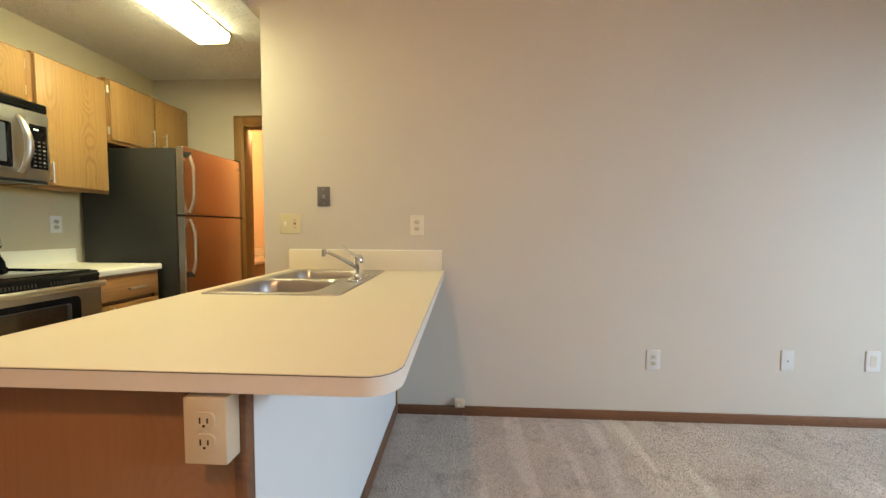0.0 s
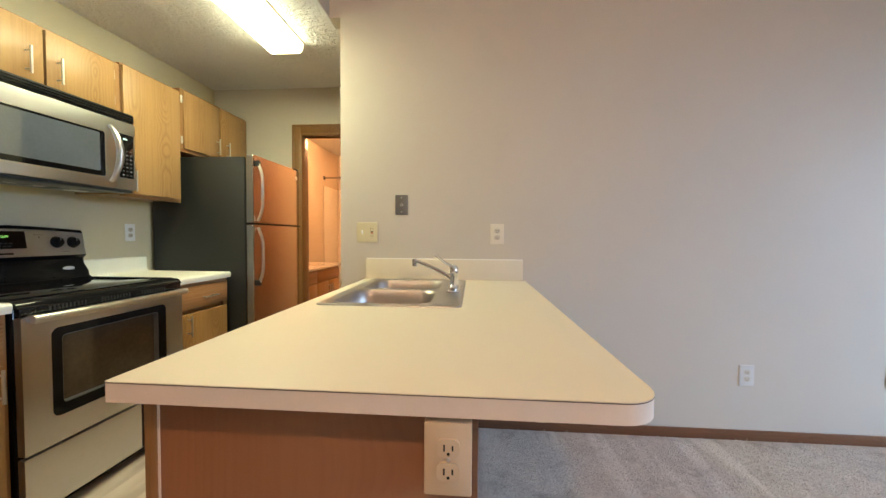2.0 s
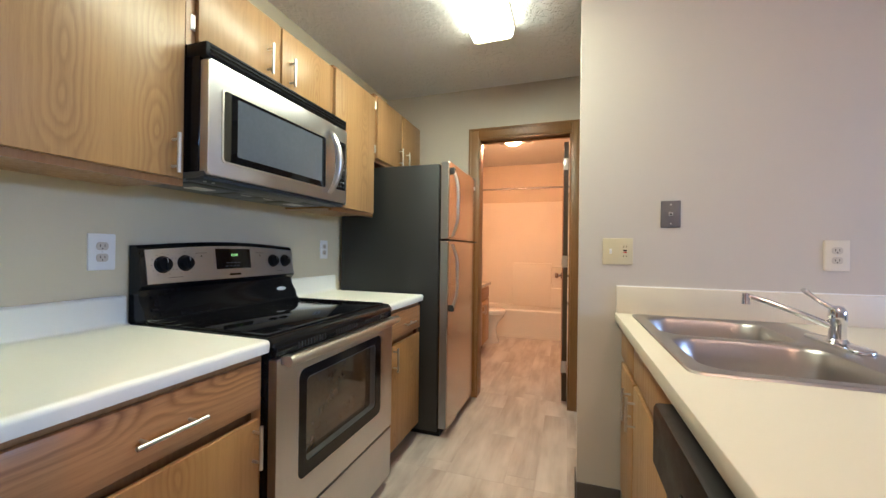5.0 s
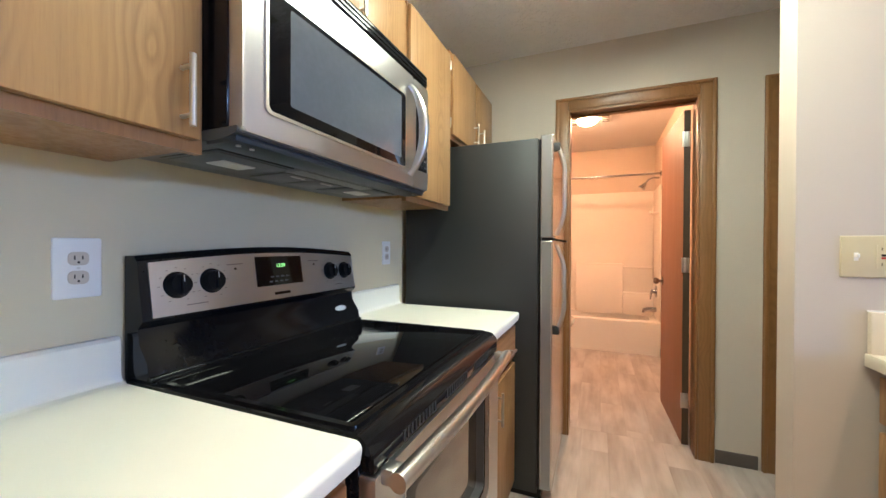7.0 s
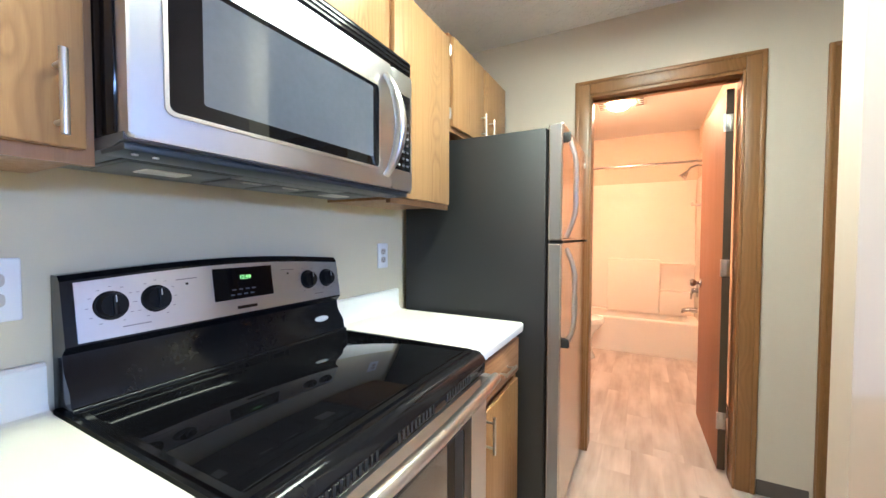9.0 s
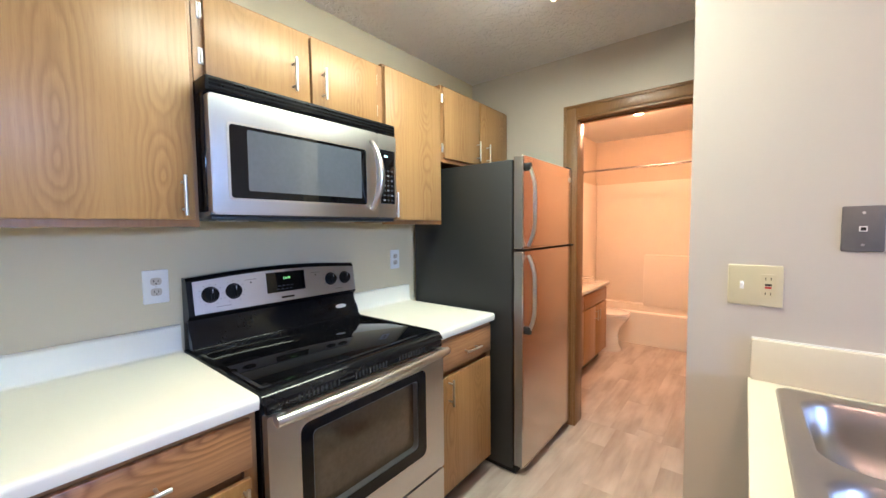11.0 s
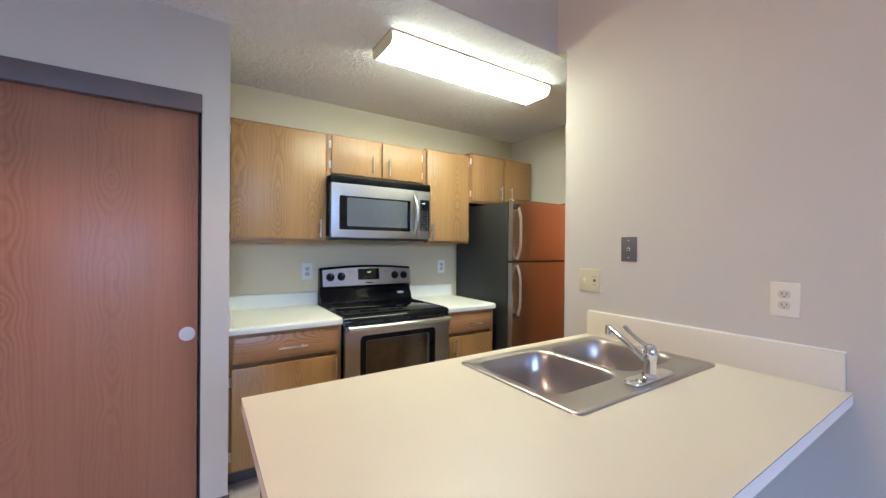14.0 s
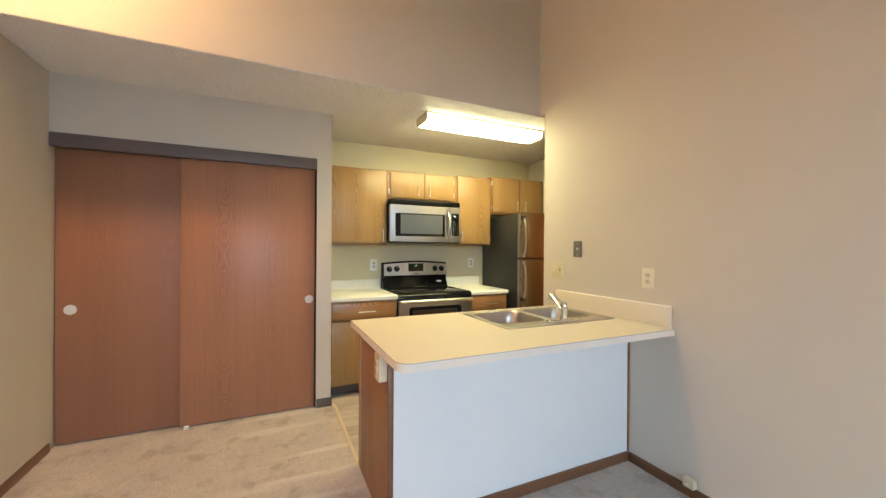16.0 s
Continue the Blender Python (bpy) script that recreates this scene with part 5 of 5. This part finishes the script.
for x0, x1 in ((BATHL + 0.001, BATHL + 0.014), (BATHR - 0.014, BATHR - 0.001)):
    bbox("surround_side", (x0, x1, TUBF + 0.01, BATHBACK - 0.014, 0.362, 1.91), ACRYLIC, tb, "", 0.004)
bbox("ledge", (-2.08, -1.525, BATHBACK - 0.120, BATHBACK - 0.012, 0.365, 1.0), ACRYLIC, tb, "moulded raised back panel", 0.012)
bbox("soap_niche", (-1.525, BATHR - 0.02, BATHBACK - 0.135, BATHBACK - 0.012, 0.365, 0.64), ACRYLIC, tb, "moulded soap shelf", 0.010)
bm = bmesh.new()
rod(bm, (-1.53, BATHBACK - 0.10, 0.955), (BATHR - 0.014, BATHBACK - 0.10, 0.955), 0.012, seg=12)
part("grab_bar", bm, ACRYLIC, tb)

cr = thing("shower_rod", ((BATHL + BATHR) / 2, TUBF + 0.03, 2.0), "straight chrome shower curtain rod", "curtain rod")
bm = bmesh.new()
rod(bm, (BATHL, TUBF + 0.03, 2.03), (BATHR, TUBF + 0.03, 2.03), 0.0125, seg=16)
part("rod", bm, BATH_METAL, cr)
for x in (BATHL, BATHR):
    bm = bmesh.new()
    rod(bm, (x - (0.0 if x == BATHL else 0.015), TUBF + 0.03, 2.03), (x + (0.015 if x == BATHL else 0.0), TUBF + 0.03, 2.03), 0.03, seg=20)
    part("flange", bm, BATH_METAL, cr)
sh = thing("shower_fixture", (BATHR, 5.74, 1.96), "chrome shower head on a bent arm", "shower head")
bm = bmesh.new()
sweep(bm, [(BATHR, 5.74, 2.01), (BATHR - 0.06, 5.74, 2.015), (BATHR - 0.11, 5.74, 1.995), (BATHR - 0.145, 5.74, 1.95)], 0.010, 12)
part("arm", bm, BATH_METAL, sh)
bm = bmesh.new()
rod(bm, (BATHR - 0.140, 5.74, 1.955), (BATHR - 0.185, 5.74, 1.895), 0.015, 0.042, 20)
part("head", bm, BATH_METAL, sh)
tf = thing("tub_faucet", (BATHR - 0.014, 5.80, 0.70), "chrome tub spout and lever valve", "faucet")
bm = bmesh.new()
rod(bm, (BATHR - 0.014, 5.80, 0.69), (BATHR - 0.022, 5.80, 0.69), 0.07, seg=24)
rod(bm, (BATHR - 0.022, 5.80, 0.69), (BATHR - 0.07, 5.80, 0.69), 0.026, 0.022, 20)
sweep(bm, [(BATHR - 0.06, 5.80, 0.69), (BATHR - 0.075, 5.78, 0.65), (BATHR - 0.08, 5.76, 0.60)], [0.014, 0.012, 0.008], 10)
part("valve", bm, BATH_METAL, tf)
bm = bmesh.new()
sweep(bm, [(BATHR - 0.012, 5.80, 0.475), (BATHR - 0.10, 5.80, 0.476), (BATHR - 0.14, 5.80, 0.465), (BATHR - 0.15, 5.80, 0.435)], [0.028, 0.025, 0.022, 0.018], 14)
part("spout", bm, BATH_METAL, tf)
sd = thing("soap_dish", (BATHR, 5.5, 1.5), "white corner soap shelf on the surround", "soap dish")
bm = bmesh.new()
box(bm, BATHR - 0.095, BATHR - 0.013, 5.60, 5.78, 1.59, 1.605, 0.005)
box(bm, BATHR - 0.095, BATHR - 0.085, 5.60, 5.78, 1.605, 1.63, 0.003)
part("shelf", bm, ACRYLIC, sd)

# toilet: tank on the side wall, bowl reaching into the room
tl = thing("toilet", (-2.36, 5.17, 0), "white porcelain toilet with its lid down", "toilet")
bm = bmesh.new()
lathe(bm, (-2.29, 5.17, 0), [(0.125, 0.0), (0.125, 0.02), (0.105, 0.06), (0.095, 0.18), (0.115, 0.26), (0.165, 0.33), (0.185, 0.375), (0.18, 0.388), (0.02, 0.388)], 28, 1.28, 1.0)
box(bm, -2.56, -2.36, 5.08, 5.26, 0.0, 0.36, 0.04)
part("bowl", bm, PORCELAIN, tl)
bm = bmesh.new()
lathe(bm, (-2.29, 5.17, 0.388), [(0.188, 0.0), (0.192, 0.008), (0.188, 0.018), (0.190, 0.024), (0.185, 0.036), (0.15, 0.042), (0.01, 0.044)], 28, 1.28, 1.0)
part("seat_lid", bm, PORCELAIN, tl, "closed white seat and lid")
bm = bmesh.new()
box(bm, -2.695, -2.50, 4.95, 5.39, 0.37, 0.73, 0.02)
tk = part("tank", bm, PORCELAIN, tl)
bbox("tank_lid", (-2.698, -2.49, 4.94, 5.40, 0.731, 0.765), PORCELAIN, tk, "", 0.010)
bbox("flush_lever", (-2.497, -2.485, 5.27, 5.35, 0.66, 0.675), CHROME, tk, "chrome flush lever", 0.003)

# vanity
vn = thing("vanity", (-2.43, 4.0, 0), "reddish oak bathroom vanity", "vanity")
VY0, VY1, VF = 3.46, 4.86, -2.20
bbox("body", (BATHL, VF - 0.02, VY0, VY1, 0.10, 0.765), OAK_FRAME, vn)
bbox("toe_kick", (BATHL, VF - 0.08, VY0, VY1, 0.0, 0.10), VINYL_BASE, vn)
for y0, y1 in ((VY0 + 0.02, 4.155), (4.165, VY1 - 0.02)):
    bbox("false_front", (VF - 0.019, VF, y0, y1, 0.62, 0.745), OAK_Y, vn, "", 0.004)
    ym = (y0 + y1) / 2
    for a, b, h in ((y0, ym - 0.004, 1), (ym + 0.004, y1, -1)):
        d = bbox("door", (VF - 0.019, VF, a, b, 0.115, 0.605), OAK, vn, "flat oak door", 0.004)
        bar_pull(d, (VF, b - 0.03 if h > 0 else a + 0.03, 0.52), "z", 0.10)
bm = bmesh.new()
box(bm, BATHL, VF + 0.02, VY0 - 0.01, VY1 + 0.012, 0.766, 0.80, 0.008)
vt = part("top", bm, PORCELAIN, vn, "white cultured marble top")
bbox("splash", (BATHL, BATHL + 0.02, VY0 - 0.01, VY1 + 0.012, 0.80, 0.90), PORCELAIN, vt, "", 0.004)

# fan and lamp on the bathroom ceiling
bl = thing("bathroom_ceiling_light", (-1.92, 4.75, CEIL), "glowing bathroom fan light on the ceiling", "ceiling light")
bbox("grille", (-2.10, -1.70, 4.60, 4.90, CEIL - 0.02, CEIL), PLASTIC_WHITE, bl, "white vent grille", 0.005)
for q in range(5):
    for x0, x1 in ((-2.085, -2.02), (-1.785, -1.72)):
        bbox("vent_slot", (x0, x1, 4.625 + q * 0.055, 4.65 + q * 0.055, CEIL - 0.0225, CEIL - 0.018), DARK_HOLE, bl)
bm = bmesh.new()
lathe(bm, (-1.92, 4.75, CEIL - 0.075), [(0.01, 0.0), (0.05, 0.006), (0.085, 0.025), (0.095, 0.055)], 28)
part("lamp_glass", bm, BATH_GLOW, bl, "glowing frosted lamp glass")

# ---- vinyl planks, last ----
def planks(parent, x0, x1, y0, y1, shift):
    """Planks laid along y, cut at the edges, with fine joints between them."""
    meshes = {}
    x, row = x0, 0
    while x < x1 - 0.01:
        w = min(0.152, x1 - x)
        y = y0 - (row * 0.41 + shift) % 1.22
        while y < y1 - 0.01:
            a, b = max(y, y0), min(y + 1.22, y1)
            key = (round(w, 3), round(b - a, 3))
            if b - a > 0.02:
                if key not in meshes:
                    bm = bmesh.new()
                    box(bm, -w / 2 + 0.0002, w / 2 - 0.0002, -(b - a) / 2 + 0.0002, (b - a) / 2 - 0.0002, -0.010, 0.0, 0.0004, 1)
                    me = bpy.data.meshes.new("plank")
                    bm.to_mesh(me)
                    bm.free()
                    me.materials.append(PLANK)
                    meshes[key] = me
                ob = new("plank", meshes[key])
                ob.parent = parent
                ob.location = (x + w / 2, (a + b) / 2, 0.0)
            y += 1.22
        x += 0.152
        row += 1


vf = new("floor_vinyl")
tagged(vf, "pale wood-look vinyl plank floor", "floor", kind="structure")
planks(vf, LEFT, -0.98, VINYL_EDGE, BACK, 0.0)
planks(vf, LEFT, 1.2, BACK, DOORWALL + 0.12, 0.3)
planks(vf, BATHL, BATHR, DOORWALL + 0.12, TUBF, 0.7)


# cut pile of the carpet where it is passed close by, and lint along the baseboard
def pile(name, areas, per_m2, height, material, label):
    rng = np.random.default_rng(4)
    pts = np.concatenate([np.c_[rng.uniform(x0, x1, int(per_m2 * (x1 - x0) * (y1 - y0))), rng.uniform(y0, y1, int(per_m2 * (x1 - x0) * (y1 - y0)))] for x0, x1, y0, y1 in areas])
    k = len(pts)
    turn, r, h = rng.uniform(0, 6.283, k), rng.uniform(0.0018, 0.0032, k), height * rng.uniform(0.6, 1.25, k)
    lean = rng.normal(0, 0.0032, (k, 2))
    co = np.zeros((k, 4, 3), "f4")
    for j in range(3):
        a = turn + j * 2.0944
        co[:, j, 0], co[:, j, 1], co[:, j, 2] = pts[:, 0] + r * np.cos(a), pts[:, 1] + r * np.sin(a), -0.001
    co[:, 3, :2], co[:, 3, 2] = pts + lean, h
    tri = (np.arange(k)[:, None, None] * 4 + np.array([[0, 1, 3], [1, 2, 3], [2, 0, 3]])[None]).reshape(-1, 3)
    me = bpy.data.meshes.new(name)
    me.vertices.add(4 * k)
    me.vertices.foreach_set("co", co.ravel())
    me.loops.add(tri.size)
    me.loops.foreach_set("vertex_index", tri.ravel().astype("i4"))
    me.polygons.add(len(tri))
    me.polygons.foreach_set("loop_start", np.arange(0, tri.size, 3, dtype="i4"))
    me.update(calc_edges=True)
    me.materials.append(material)
    return tagged(new(name, me), label, "carpet", kind="stuff")


pile("carpet_pile", [(-0.412, 2.75, 0.72, BACK - 0.014), (CLOSETX + 0.01, -1.04, SIDE + 0.014, 0.686), (-1.04, -0.2, -0.4, 0.70)], 15000, 0.007, CARPET, "tufted grey-beige carpet pile")
pile("carpet_lint", [(-0.40, 2.6, BACK - 0.024, BACK - 0.013), (-0.414, -0.404, 0.75, BACK - 0.02)], 1400, 0.012, PLASTIC_PALE, "pale frayed carpet fibres along the baseboard")
